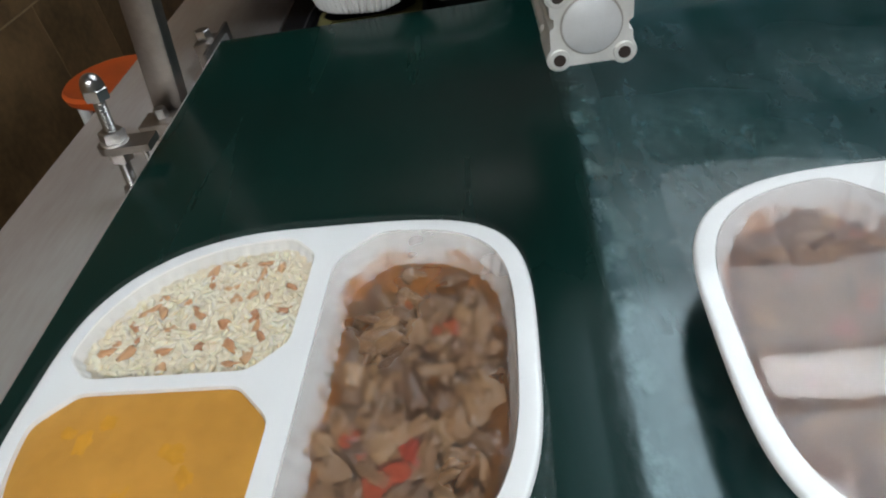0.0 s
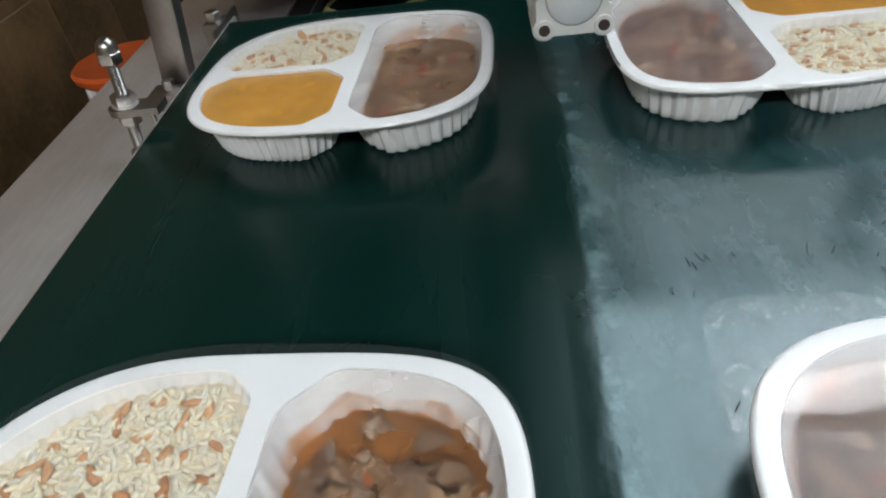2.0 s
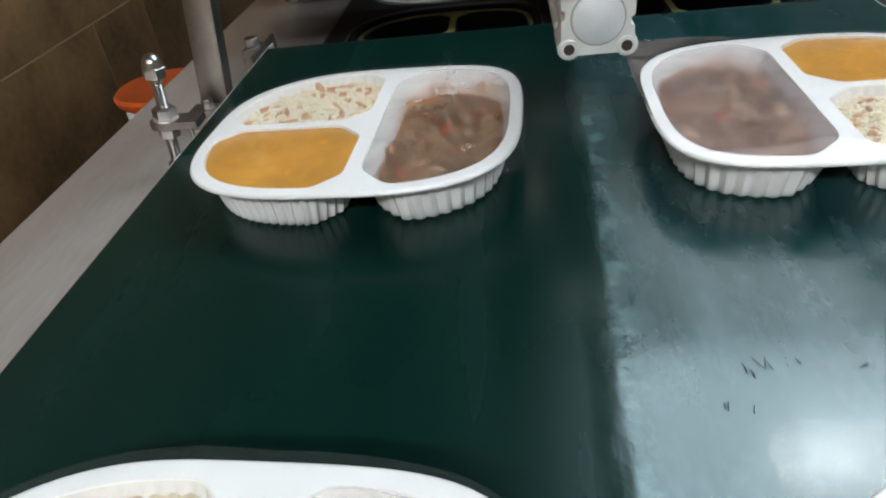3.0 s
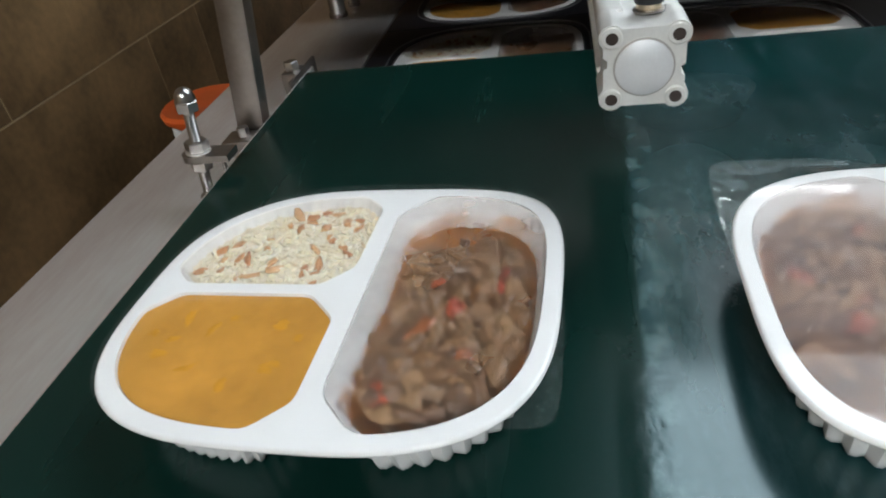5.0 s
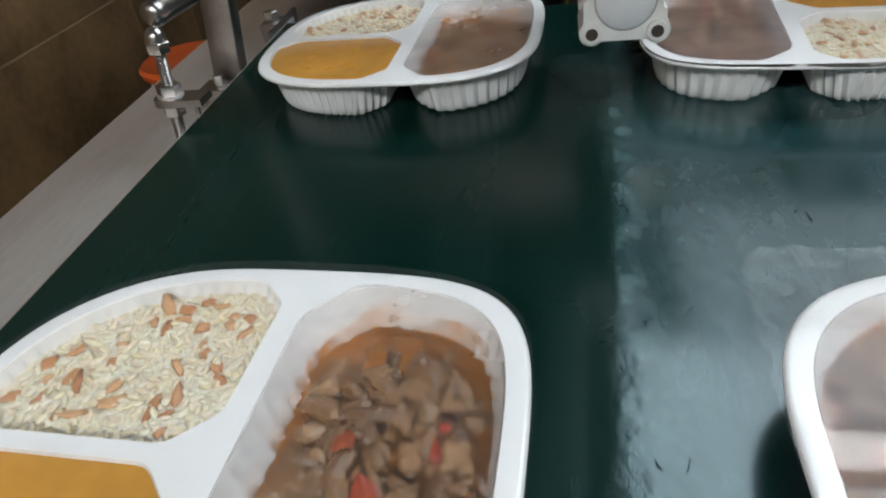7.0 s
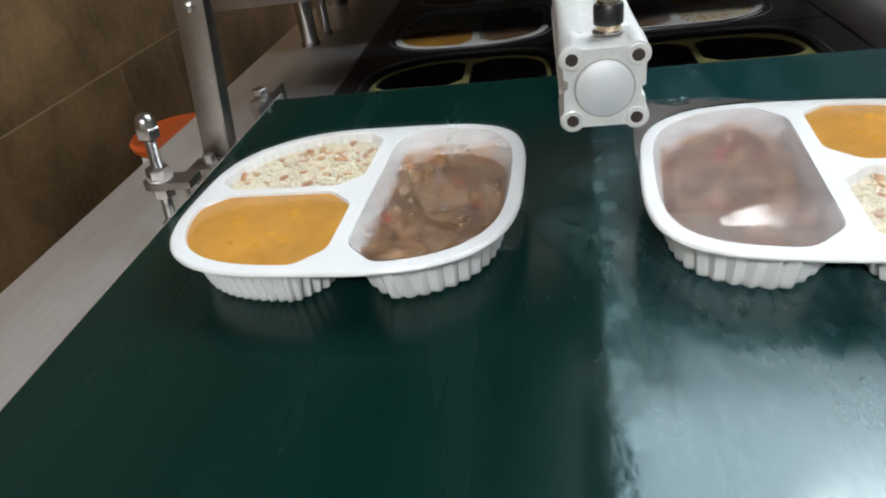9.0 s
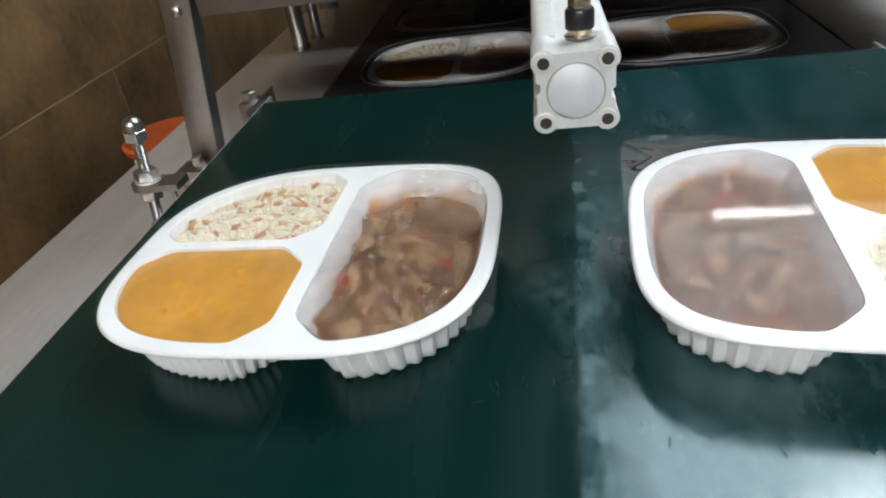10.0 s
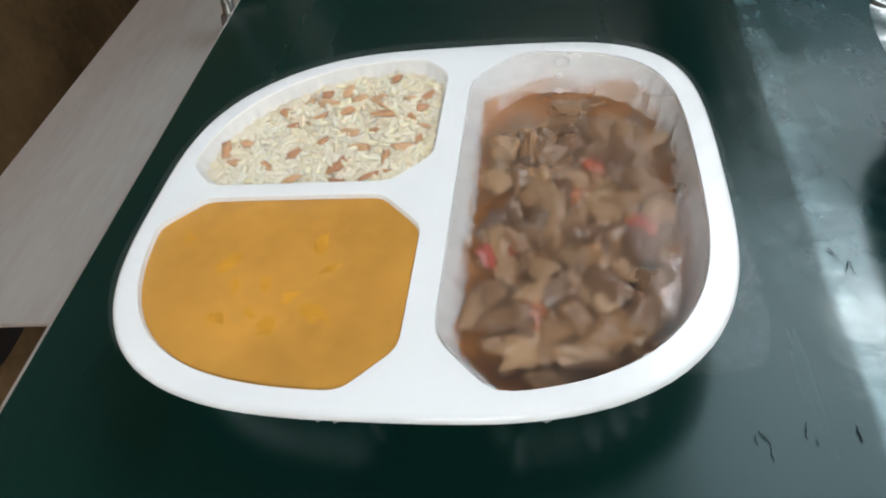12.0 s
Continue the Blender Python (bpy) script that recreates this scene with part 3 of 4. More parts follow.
def air_cylinder():
    c = thing("air_cylinder", "silver square pneumatic cylinder with four socket screws, over the belt", "air cylinder", "", pose(*CYL))
    part("end_cap", prism(boss_square(0.0168, 0.0068, 0.0212), 0.0, 0.030), M_ALU, c, "scratched aluminium end cap")
    part("barrel", prism(rounded_square(0.0229, 0.0062), 0.0305, 0.2248), M_ALU, c)
    part("cap_disc", lathe([(0.0150, -0.0004), (0.0150, 0.0014), (0.0142, 0.0020)], 40, pose(0, 0, 0, 90)), M_ALU_CAP, c, "round matt grey disc")
    # flat ring, no recess: its darker colour draws the groove's shade
    part("disc_groove", lathe([(0.0160, -0.0004), (0.0160, 0.0003), (0.0154, 0.0005)], 40, pose(0, 0, 0, 90)), M_ALU_GROOVE, c, "darker ring painting the shade of the groove round the disc")
    for x in (-0.0168, 0.0168):
        for z in (-0.0168, 0.0168):
            s = part("socket_screw", lathe([(0.0056, -0.0005), (0.0056, 0.0012), (0.0051, 0.0016)], 24, pose(x, 0, z, 90)), M_ALU, c, "rim of a socket screw")
            # dark brown disc laid on top, painting the shade inside the socket hole
            part("socket", lathe([(0.0033, 0.00162), (0.0033, 0.0018)], 18, pose(x, 0, z, 90)), M_HOLE, s)
    # air fitting on the top, with its hose
    part("port", lathe([(0.0085, 0.0229), (0.0085, 0.0237), (0.0075, 0.024)], 24, pose(0.004, 0.024, 0)), M_STEEL_DULL, c)
    part("fitting", lathe([(0.0068, 0.0241), (0.0068, 0.027), (0.0060, 0.0272)], 20, pose(0.004, 0.024, 0)), M_BRASS, c, "brass fitting")
    part("knurl", lathe([(0.0078, 0.0273), (0.0080, 0.0285), (0.0080, 0.0365), (0.0072, 0.0378)], 24, pose(0.004, 0.024, 0)), M_BLACK, c, "black plastic collar")
    part("nut", hexagon(0.0060, 0.0379, 0.0445, 0.004, 0.024), M_BRASS, c)
    part("air_hose", sweep([(0.004, 0.024, 0.0446), (0.003, 0.026, 0.058), (-0.002, 0.032, 0.075), (-0.014, 0.046, 0.095), (-0.035, 0.075, 0.115), (-0.06, 0.12, 0.13), (-0.08, 0.2, 0.15), (-0.085, 0.28, 0.16)], 0.0034), M_BLACK, c, "thin black air hose")
    return c


air_cylinder()


def sealing_head():
    # out of view; added to shade moulds and bed and darken the belt's reflections
    h = thing("sealing_head", "unseen dark block in place of the press head, added to shade the moulds", "press head")
    part("head_plate", box(-0.30, 0.66, 1.09, 2.5, 0.106, 0.165, 0.003), M_STEEL_DARK, h)
    part("hood", box(-0.31, 0.68, 1.17, 2.6, 0.1655, 0.310, 0.006), M_STEEL_DARK, h, "unseen dark upper block, added to hold back lamp light")
    for x in (-0.25, 0.60):
        for y in (1.62, 2.4):
            part("column", lathe([(0.02, BED_Z), (0.02, 0.1055)], 24, pose(x, y, 0)), M_CHROME, h)
    return h


sealing_head()


def stool():
    s = thing("stool", "small stool with an orange plastic seat and white legs", "stool", "", pose(-0.440, 1.255, FLOOR_Z))
    z = -FLOOR_Z - 0.120
    prof = [(0.02, z - 0.022), (0.062, z - 0.022), (0.074, z - 0.012), (0.076, z - 0.003), (0.071, z + 0.002), (0.056, z - 0.001), (0.01, z - 0.004)]
    part("seat", lathe(prof, 48), M_ORANGE, s, "round orange plastic seat")
    for k in range(4):
        a = math.pi / 4 + k * math.pi / 2
        part("leg", sweep([(0.058 * math.cos(a), 0.058 * math.sin(a), z - 0.0225), (0.066 * math.cos(a), 0.066 * math.sin(a), z - 0.15), (0.10 * math.cos(a), 0.10 * math.sin(a), 0.0)], 0.009), M_WHITE_TUBE, s, "white tube leg")
    return s


stool()

# ---------------------------------------------------------------- meal trays
RIM_A, RIM_B, RIM_N, RIM_Z = 0.1156, 0.1032, 3.1, 0.0335


def rim_power(t):
    k = math.sin(2 * t)
    return RIM_N + ((1.1 * k if k > 0 else 0.45 * k) if math.sin(t) > 0 else 0.0)


def super_r(a, b, n, t):
    """The radius of a superellipse; the tray's own outline is squarer at one corner and rounder at another."""
    if n == RIM_N:
        n = rim_power(t)
    return (abs(math.cos(t) / a) ** n + abs(math.sin(t) / b) ** n) ** (-1 / n)


@functools.lru_cache(maxsize=None)
def cell(x0, x1, y0, y1, chamfer, inset=0.0, count=96, flute=0.0, edge=0.0090):
    """Outline of a compartment: a rectangle with cut corners, kept inside the bulging rim, evenly stepped; flutes run along its normal."""
    cx, cy = (x0 + x1) / 2, (y0 + y1) / 2
    hx, hy = (x1 - x0) / 2 - inset, (y1 - y0) / 2 - inset
    a, b = RIM_A - edge - inset, RIM_B - edge - inset
    raw = []
    for k in range(240):
        t = 2 * math.pi * (k + 0.5) / 240
        c, s = math.cos(t), math.sin(t)
        r = min(hx / max(1e-6, abs(c)), hy / max(1e-6, abs(s)), (hx + hy - chamfer) / (abs(c) + abs(s)))
        lo, hi = 0.0, r
        for _ in range(16):
            mid = (lo + hi) / 2
            power = rim_power(math.atan2((cy + mid * s) / b, (cx + mid * c) / a))
            if abs((cx + mid * c) / a) ** power + abs((cy + mid * s) / b) ** power < 1:
                lo = mid
            else:
                hi = mid
        raw.append((cx + lo * c, cy + lo * s))
    p = np.array(raw)
    for _ in range(5):
        p = (np.roll(p, 1, 0) + 2 * p + np.roll(p, -1, 0)) / 4
    q = np.vstack([p, p[:1]])
    d = np.r_[0, np.cumsum(np.hypot(*(np.diff(q, axis=0).T)))]
    u = np.arange(count) / count * d[-1]
    x, y = np.interp(u, d, q[:, 0]), np.interp(u, d, q[:, 1])
    if flute:
        tx, ty = np.roll(x, -1) - np.roll(x, 1), np.roll(y, -1) - np.roll(y, 1)
        ln = np.hypot(tx, ty)
        wave = flute * np.tile([0.0, 1.0, 0.6, -1.0], count // 4)
        x, y = x + ty / ln * wave, y - tx / ln * wave
    return [(float(e), float(g)) for e, g in zip(x, y)]


WALL_DRAFT, FLUTES, GRAVY_Z = 0.0068, 46, 0.0140
CELLS = {"rice": (-0.1083, 0.0032, 0.0032, 0.0957, 0.016), "soup": (-0.1090, 0.0038, -0.0957, -0.0046, 0.018), "stew": (0.0142, 0.1078, -0.0947, 0.0947, 0.022)}


def rim_mesh():
    bm = bmesh.new()
    n = 128
    outline = lambda d: [((super_r(RIM_A + d, RIM_B + d, RIM_N, 2 * math.pi * k / n)) * math.cos(2 * math.pi * k / n), (super_r(RIM_A + d, RIM_B + d, RIM_N, 2 * math.pi * k / n)) * math.sin(2 * math.pi * k / n)) for k in range(n)]
    loops = [loop_verts(bm, outline(-0.0022), RIM_Z)]
    for key in CELLS:
        loops.append(loop_verts(bm, cell(*CELLS[key]), RIM_Z))
    edges = []
    for lp in loops:
        for i in range(len(lp)):
            edges.append(bm.edges.new((lp[i], lp[(i + 1) % len(lp)])))
    bmesh.ops.triangle_fill(bm, edges=edges, use_beauty=True)
    rings = [loops[0]] + [loop_verts(bm, outline(d), z) for d, z in ((-0.0012, RIM_Z - 0.0002), (-0.0004, RIM_Z - 0.0008), (0.0, RIM_Z - 0.0019), (-0.0004, RIM_Z - 0.0030), (-0.0014, RIM_Z - 0.0028), (-0.0030, RIM_Z - 0.0012))]
    for a, b in zip(rings, rings[1:]):
        bridge(bm, a, b)
    return bm


def compartment_mesh(key):
    bm = bmesh.new()
    c = CELLS[key]
    inner = [(0.0, RIM_Z), (0.0007, RIM_Z - 0.0018), (0.0014, RIM_Z - 0.004), (WALL_DRAFT, 0.009), (WALL_DRAFT + 0.002, 0.0042), (WALL_DRAFT + 0.0055, 0.0030)]
    rings = [loop_verts(bm, cell(*c, inset=i, count=FLUTES * 4 if j > 0 else 96, flute=0.0 if j < 2 else 0.0009), z) for j, (i, z) in enumerate(inner)]
    top = loop_verts(bm, cell(*c, inset=0.0, count=FLUTES * 4), RIM_Z)
    for a, b in zip([top] + rings[1:], rings[1:]):
        bridge(bm, a, b)
    bm.faces.new(rings[-1])
    bmesh.ops.delete(bm, geom=rings[0], context="VERTS")
    outer = [(-0.0009, RIM_Z - 0.0012), (-0.0003, RIM_Z - 0.0028), (0.0009, RIM_Z - 0.0065), (0.0030, 0.018), (0.0052, 0.007), (0.0062, 0.0030), (0.0085, 0.0005), (0.0120, 0.0)]
    rings = [loop_verts(bm, cell(*c, inset=i, count=FLUTES * 4, flute=(0.0, 0.0, 0.0009, 0.0017, 0.0017, 0.0017, 0.0012, 0.0002)[j]), z) for j, (i, z) in enumerate(outer)]
    for a, b in zip(rings, rings[1:]):
        bridge(bm, a, b)
    bm.faces.new(rings[-1])
    return bm


def inside(pts, x, y):
    hit = False
    for i in range(len(pts)):
        x1, y1 = pts[i - 1]
        x2, y2 = pts[i]
        if (y1 > y) != (y2 > y) and x < (x2 - x1) * (y - y1) / (y2 - y1) + x1:
            hit = not hit
    return hit


def surface_mesh(key, z, inset, amp, freq, seed, rings=14, skirt=True, dome=0.0):
    """The top of the food in a compartment: rings drawn in towards the middle, lifted by noise."""
    bm = bmesh.new()
    c = CELLS[key]
    edge = cell(*c, inset=inset)
    cx, cy = (c[0] + c[1]) / 2, (c[2] + c[3]) / 2
    off = Vector((seed * 3.7, seed * 1.3, 0))

    def lift(x, y, f):
        return z + dome * (1 - f * f) + amp * (noise.noise(Vector((x * freq, y * freq, 0)) + off) + 0.5 * noise.noise(Vector((x * freq * 2.3, y * freq * 2.3, 5)) + off)) * min(1, (1 - f) * 6 + 0.15)
    prev = None
    for k in range(rings):
        f = 1 - k / rings
        ring = [bm.verts.new((cx + (x - cx) * f, cy + (y - cy) * f, lift(cx + (x - cx) * f, cy + (y - cy) * f, f))) for x, y in edge]
        if prev:
            bridge(bm, prev, ring)
        prev = ring
    mid = bm.verts.new((cx, cy, lift(cx, cy, 0)))
    for i in range(len(prev)):
        bm.faces.new((prev[i], prev[(i + 1) % len(prev)], mid))
    return bm


def blob(bm, place, size, turn, rng, rough=0.35, cuts=1):
    """An irregular lump: an icosphere pushed about."""
    r = bmesh.ops.create_icosphere(bm, subdivisions=cuts, radius=1)
    sh = Vector((rng.random() * 50, rng.random() * 50, rng.random() * 50))
    m = Matrix.Translation(place) @ Euler(turn).to_matrix().to_4x4() @ Matrix.Diagonal((*size, 1))
    for v in r["verts"]:
        k = 1 + rough * noise.noise(v.co * 1.4 + sh) * 1.6
        v.co = m @ (v.co * k)


def torn_slice(bm, place, rx, ry, thick, turn, rng, grain=0.0006):
    """A slice of boiled meat: ragged outline, curled, ridged along its fibres."""
    n, rings = 36, 6
    sh = Vector((rng.random() * 50, rng.random() * 50, 0))
    curl, fold = rng.uniform(-28, 28), rng.uniform(-14, 14)
    m = Matrix.Translation(place) @ Euler(turn).to_matrix().to_4x4()
    edge = []
    for i in range(n):
        a = 2 * math.pi * i / n
        c, d = math.cos(a), math.sin(a)
        k = 1 + 0.42 * noise.noise(Vector((c * 1.1, d * 1.1, 0)) + sh) + 0.22 * noise.noise(Vector((c * 3.2, d * 3.2, 4)) + sh)
        sq = (abs(c) ** 3.2 + abs(d) ** 3.2) ** (-1 / 3.2)
        edge.append((rx * k * sq * c, ry * k * sq * d))

    def level(x, y):
        ridge = grain * noise.noise(Vector((x * 90, y * 520, 1)) + sh)
        return curl * y * y + fold * x * abs(x) + ridge
    loops = []
    for side, order in ((1, range(1, rings + 1)), (-1, range(rings, 0, -1))):
        for k in order:
            f = k / rings
            h = thick * math.sqrt(max(0.0, 1 - f ** 4)) * side
            loops.append([bm.verts.new(m @ Vector((x * f, y * f, level(x * f, y * f) + h))) for x, y in edge])
    for a, b in zip(loops, loops[1:]):
        bridge(bm, a, b)
    for lp, side in ((loops[0], 1), (loops[-1], -1)):
        mid = bm.verts.new(m @ Vector((0, 0, thick * side)))
        for i in range(n):
            bm.faces.new((lp[i], lp[(i + 1) % n], mid))


def fill_points(key, inset, rng, count, gap):
    c = CELLS[key]
    edge = cell(*c, inset=inset)
    got = []
    tries = 0
    while len(got) < count and tries < count * 40:
        tries += 1
        x, y = rng.uniform(c[0], c[1]), rng.uniform(c[2], c[3])
        if inside(edge, x, y) and all((x - a) ** 2 + (y - b) ** 2 > gap * gap for a, b in got):
            got.append((x, y))
    return got


def meal_tray(seed, label, group):
    rng = random.Random(seed)
    t = thing("meal_tray", label, "meal tray", group)
    part("rim", rim_mesh(), M_TRAY, t, "flat white sealing rim")
    for key in CELLS:
        part("compartment", compartment_mesh(key), M_TRAY, t, "white fluted compartment")
    # rice with browned noodles
    zr = 0.0265
    part("rice", surface_mesh("rice", zr, 0.0014, 0.0034, 85, seed, 22), M_RICE_BED, t, "cooked white rice")
    bm = bmesh.new()
    off = Vector((seed * 3.7, seed * 1.3, 0))
    bump = lambda x, y: 0.0034 * (noise.noise(Vector((x * 85, y * 85, 0)) + off) + 0.5 * noise.noise(Vector((x * 85 * 2.3, y * 85 * 2.3, 5)) + off))
    for x, y in fill_points("rice", 0.0045, rng, 680, 0.0024):
        blob(bm, (x, y, zr + bump(x, y) - 0.0006 + rng.random() * 0.0013), (0.0033 * rng.uniform(0.7, 1.2), 0.0014 * rng.uniform(0.8, 1.2), 0.0012), (rng.uniform(-0.25, 0.25), rng.uniform(-0.25, 0.25), rng.uniform(0, 6.28)), rng, 0.35, 2)
    g = part("rice_grains", bm, M_RICE, t, "loose rice grains", auto=False)
    g["kind"] = "stuff"
    bm = bmesh.new()
    for x, y in fill_points("rice", 0.007, rng, 34, 0.0075):
        blob(bm, (x, y, zr + bump(x, y) + 0.0011), (0.0052 * rng.uniform(0.5, 1.3), 0.0022 * rng.uniform(0.7, 1.4), 0.0011), (rng.uniform(-0.3, 0.3), rng.uniform(-0.3, 0.3), rng.uniform(0, 6.28)), rng, 0.5, 2)
    g = part("browned_noodles", bm, M_NOODLE, t, "browned noodle pieces in the rice", auto=False)
    g["kind"] = "stuff"
    # soup
    part("soup", surface_mesh("soup", 0.0318, 0.0004, 0.0005, 45, seed + 9, 14), M_SOUP, t, "thick orange lentil soup")
    bm = bmesh.new()
    for x, y in fill_points("soup", 0.012, rng, 11, 0.010):
        blob(bm, (x, y, 0.0318), (rng.uniform(0.003, 0.0065), rng.uniform(0.002, 0.0042), 0.0003), (0, 0, rng.uniform(0, 6.28)), rng, 0.6, 2)
    g = part("soup_flecks", bm, M_SOUP_BIT, t, "yellow oily flecks")
    g["kind"] = "stuff"
    # stew
    zs = GRAVY_Z
    part("gravy", surface_mesh("stew", zs, 0.0052, 0.0022, 70, seed + 5, 20), M_GRAVY, t, "brown stew gravy")
    part("sauce_ring", sauce_ring(seed), M_SAUCE, t, "orange sauce smeared on the wall").visible_shadow = False
    bm = bmesh.new()
    heap = lambda y: 0.0055 * min(1.0, max(0.0, (0.078 - y) / 0.05))     # the meat lies deeper at one end
    for x, y in fill_points("stew", 0.0125, rng, 120, 0.0066):
        if y > 0.060 and rng.random() < 0.8:
            continue
        k = rng.uniform(0.0034, 0.0070)
        blob(bm, (x, y, zs + heap(y) * rng.uniform(0.2, 0.9)), (k * rng.uniform(0.9, 1.5), k * rng.uniform(0.6, 1.0), k * rng.uniform(0.35, 0.6)), (rng.uniform(-0.6, 0.6), rng.uniform(-0.6, 0.6), rng.uniform(0, 6.28)), rng, 0.55, 3)
    for x, y in fill_points("stew", 0.0140, rng, 74, 0.0080):
        if y > 0.056 and rng.random() < 0.8:
            continue
        torn_slice(bm, (x, y, zs + heap(y) + rng.uniform(-0.0005, 0.0022)), rng.uniform(0.0050, 0.0108), rng.uniform(0.0036, 0.0062), rng.uniform(0.0018, 0.0036), (rng.uniform(-0.6, 0.6), rng.uniform(-0.45, 0.45), rng.uniform(0, 6.28)), rng, 0.0010)
    g = part("meat_pieces", bm, M_MEAT, t, "torn stewed meat pieces", auto=False)
    g["kind"] = "stuff"
    bm = bmesh.new()
    for x, y in fill_points("stew", 0.015, rng, 6, 0.018):
        if y < 0.06:
            torn_slice(bm, (x, y, zs + heap(y) + rng.uniform(0.0015, 0.0035)), rng.uniform(0.0055, 0.0115), rng.uniform(0.0035, 0.0055), 0.0011, (rng.uniform(-0.4, 0.4), rng.uniform(-0.4, 0.4), rng.uniform(0, 6.28)), rng, 0.0002)
    g = part("pepper_pieces", bm, M_VEG, t, "red pepper pieces", auto=False)
    g["kind"] = "stuff"
    # sealing film with loose corners
    part("condensation", surface_mesh("stew", RIM_Z - 0.0006, 0.0006, 0.0, 40, seed, 6), M_FOG, t, "fogged underside of the film").visible_shadow = False
    part("condensation", surface_mesh("rice", RIM_Z - 0.0006, 0.0006, 0.0, 40, seed, 6), M_FOG_RICE, t, "faintly fogged film over the rice").visible_shadow = False
    part("film", film_mesh(seed), M_FILM, t, "clear plastic sealing film").visible_shadow = False
    part("film_skirt", skirt_mesh(seed, 0.0850, -0.12), M_SKIRT, t, "loose crinkled film edge").visible_shadow = False
    return t


def sauce_ring(seed):
    """A smear of sauce on the wall above the gravy, of uneven height."""
    bm = bmesh.new()
    c = CELLS["stew"]
    off = Vector((seed * 5.1, 0.3, 2.2))
    low = cell(*c, inset=0.0050)
    rings = []
    for f in (0.0, 0.5, 1.0):
        ring = []
        for i, (x, y) in enumerate(low):
            h = 0.0050 + 0.0095 * max(0.0, noise.noise(Vector((x * 40, y * 40, 0)) + off) + 0.45)
            z = GRAVY_Z - 0.0005 + h * f
            k = 0.0014 + (WALL_DRAFT - 0.0014) * (RIM_Z - 0.004 - z) / (RIM_Z - 0.013) + 0.0011
            cx, cy = (c[0] + c[1]) / 2, (c[2] + c[3]) / 2
            d = math.hypot(x - cx, y - cy)
            g = (d + 0.0050 - k) / d
            ring.append(bm.verts.new((cx + (x - cx) * g, cy + (y - cy) * g, z)))
        rings.append(ring)
    for a, b in zip(rings, rings[1:]):
        bridge(bm, a, b)
    return bm


def film_mesh(seed):
    bm = bmesh.new()
    n = 96
    off = Vector((seed * 2.1, 7.7, 0))
    prev = None
    for k in range(13):
        f = 1 - k / 13
        ring = []
        for i in range(n):
            a = 2 * math.pi * i / n
            r = super_r(RIM_A - 0.001, RIM_B - 0.001, RIM_N, a) * f
            x, y = r * math.cos(a), r * math.sin(a)
            ring.append(bm.verts.new((x, y, RIM_Z + 0.0006 + max(0.0, 0.0005 * noise.noise(Vector((x * 22, y * 22, 0)) + off)) * (1 if f < 0.9 else 0))))
        if prev:
            bridge(bm, prev, ring)
        prev = ring
    bm.faces.new(prev)
    return bm


def skirt_mesh(seed, reach, lift):
    """The film beyond the rim: a narrow edge all round and one square loose corner, drooping and puckered."""
    bm = bmesh.new()
    n, steps = 288, 10
    off = Vector((seed * 1.7, 3.1, 0))
    prev = None
    for k in range(steps + 1):
        f = k / steps
        ring = []
        for i in range(n):
            a = 2 * math.pi * i / n
            r0 = super_r(RIM_A - 0.001, RIM_B - 0.001, RIM_N, a)
            turn = math.degrees(math.atan2(math.sin(a), math.cos(a)))
            share = min(1, max(0, (2 - turn) / 14)) * min(1, max(0, (turn + 78) / 14))
            r1 = r0 + 0.0020 + 0.0036 * max(0.0, math.cos(a - math.radians(95))) ** 3 + 0.0007 * noise.noise(Vector((math.cos(a) * 4, math.sin(a) * 4, 0)) + off)
            r1 += max(0.0, super_r(0.1180, reach, 14, a) - r1) * share
            r = r0 + (r1 - r0) * f
            x, y = r * math.cos(a), r * math.sin(a)
            w = (r1 - r0) * f
            ripple = noise.noise(Vector((a * 9, r * 30, 0)) + off) + 0.6 * noise.noise(Vector((x * 130, y * 130, 2)) + off)
            ring.append(bm.verts.new((x, y, RIM_Z + 0.0006 + (lift * share * f - 0.05) * w + 0.045 * w * ripple)))
        if prev:
            bridge(bm, prev, ring)
        prev = ring
    return bm


LEFT_LABEL = "sealed white meal tray with rice, orange soup and meat stew"
trays = [meal_tray(3 + 4 * k, LEFT_LABEL, "meal trays") for k in range(3)]
MOULD_L, MOULD_R = 0.030, 0.325
pairs = []
for k in range(3):
    twin = copy_thing(trays[(k + 1) % 3], pose(0, 0, 0))
    pairs.append((trays[k], twin))
for k in range(2):
    pairs.append((copy_thing(trays[k], pose(0, 0, 0)), copy_thing(trays[2 - k], pose(0, 0, 0))))


for k, (left, right) in enumerate(pairs):
    for ch in right.children:
        if ch.name.startswith(("film", "condensation", "sauce_ring")):
            ch.visible_shadow = False
        if ch.name.startswith("film_skirt"):
            bm = skirt_mesh(50 + k, 0.1130, 0.10)
            ch.data = bpy.data.meshes.new("film_skirt")
            bm.to_mesh(ch.data)
            bm.free()
            ch.data.materials.append(M_SKIRT)
            for f in ch.data.polygons:
                f.use_smooth = True
        elif ch.name.startswith("film"):
            ch.data = ch.data.copy()
            ch.data.materials.clear()
            ch.data.materials.append(M_FILM_FOGGED)
        elif ch.name.startswith("condensation") and ch.data.materials[0] == M_FOG:
            ch.data = ch.data.copy()
            ch.data.materials.clear()
            ch.data.materials.append(M_FOG_HEAVY)
    right["label"] = "sealed white meal tray with steamed-up film over its stew"


# ---------------------------------------------------------------- mould carriers
ROW_Y, ROW_PITCH = 1.11, 0.250


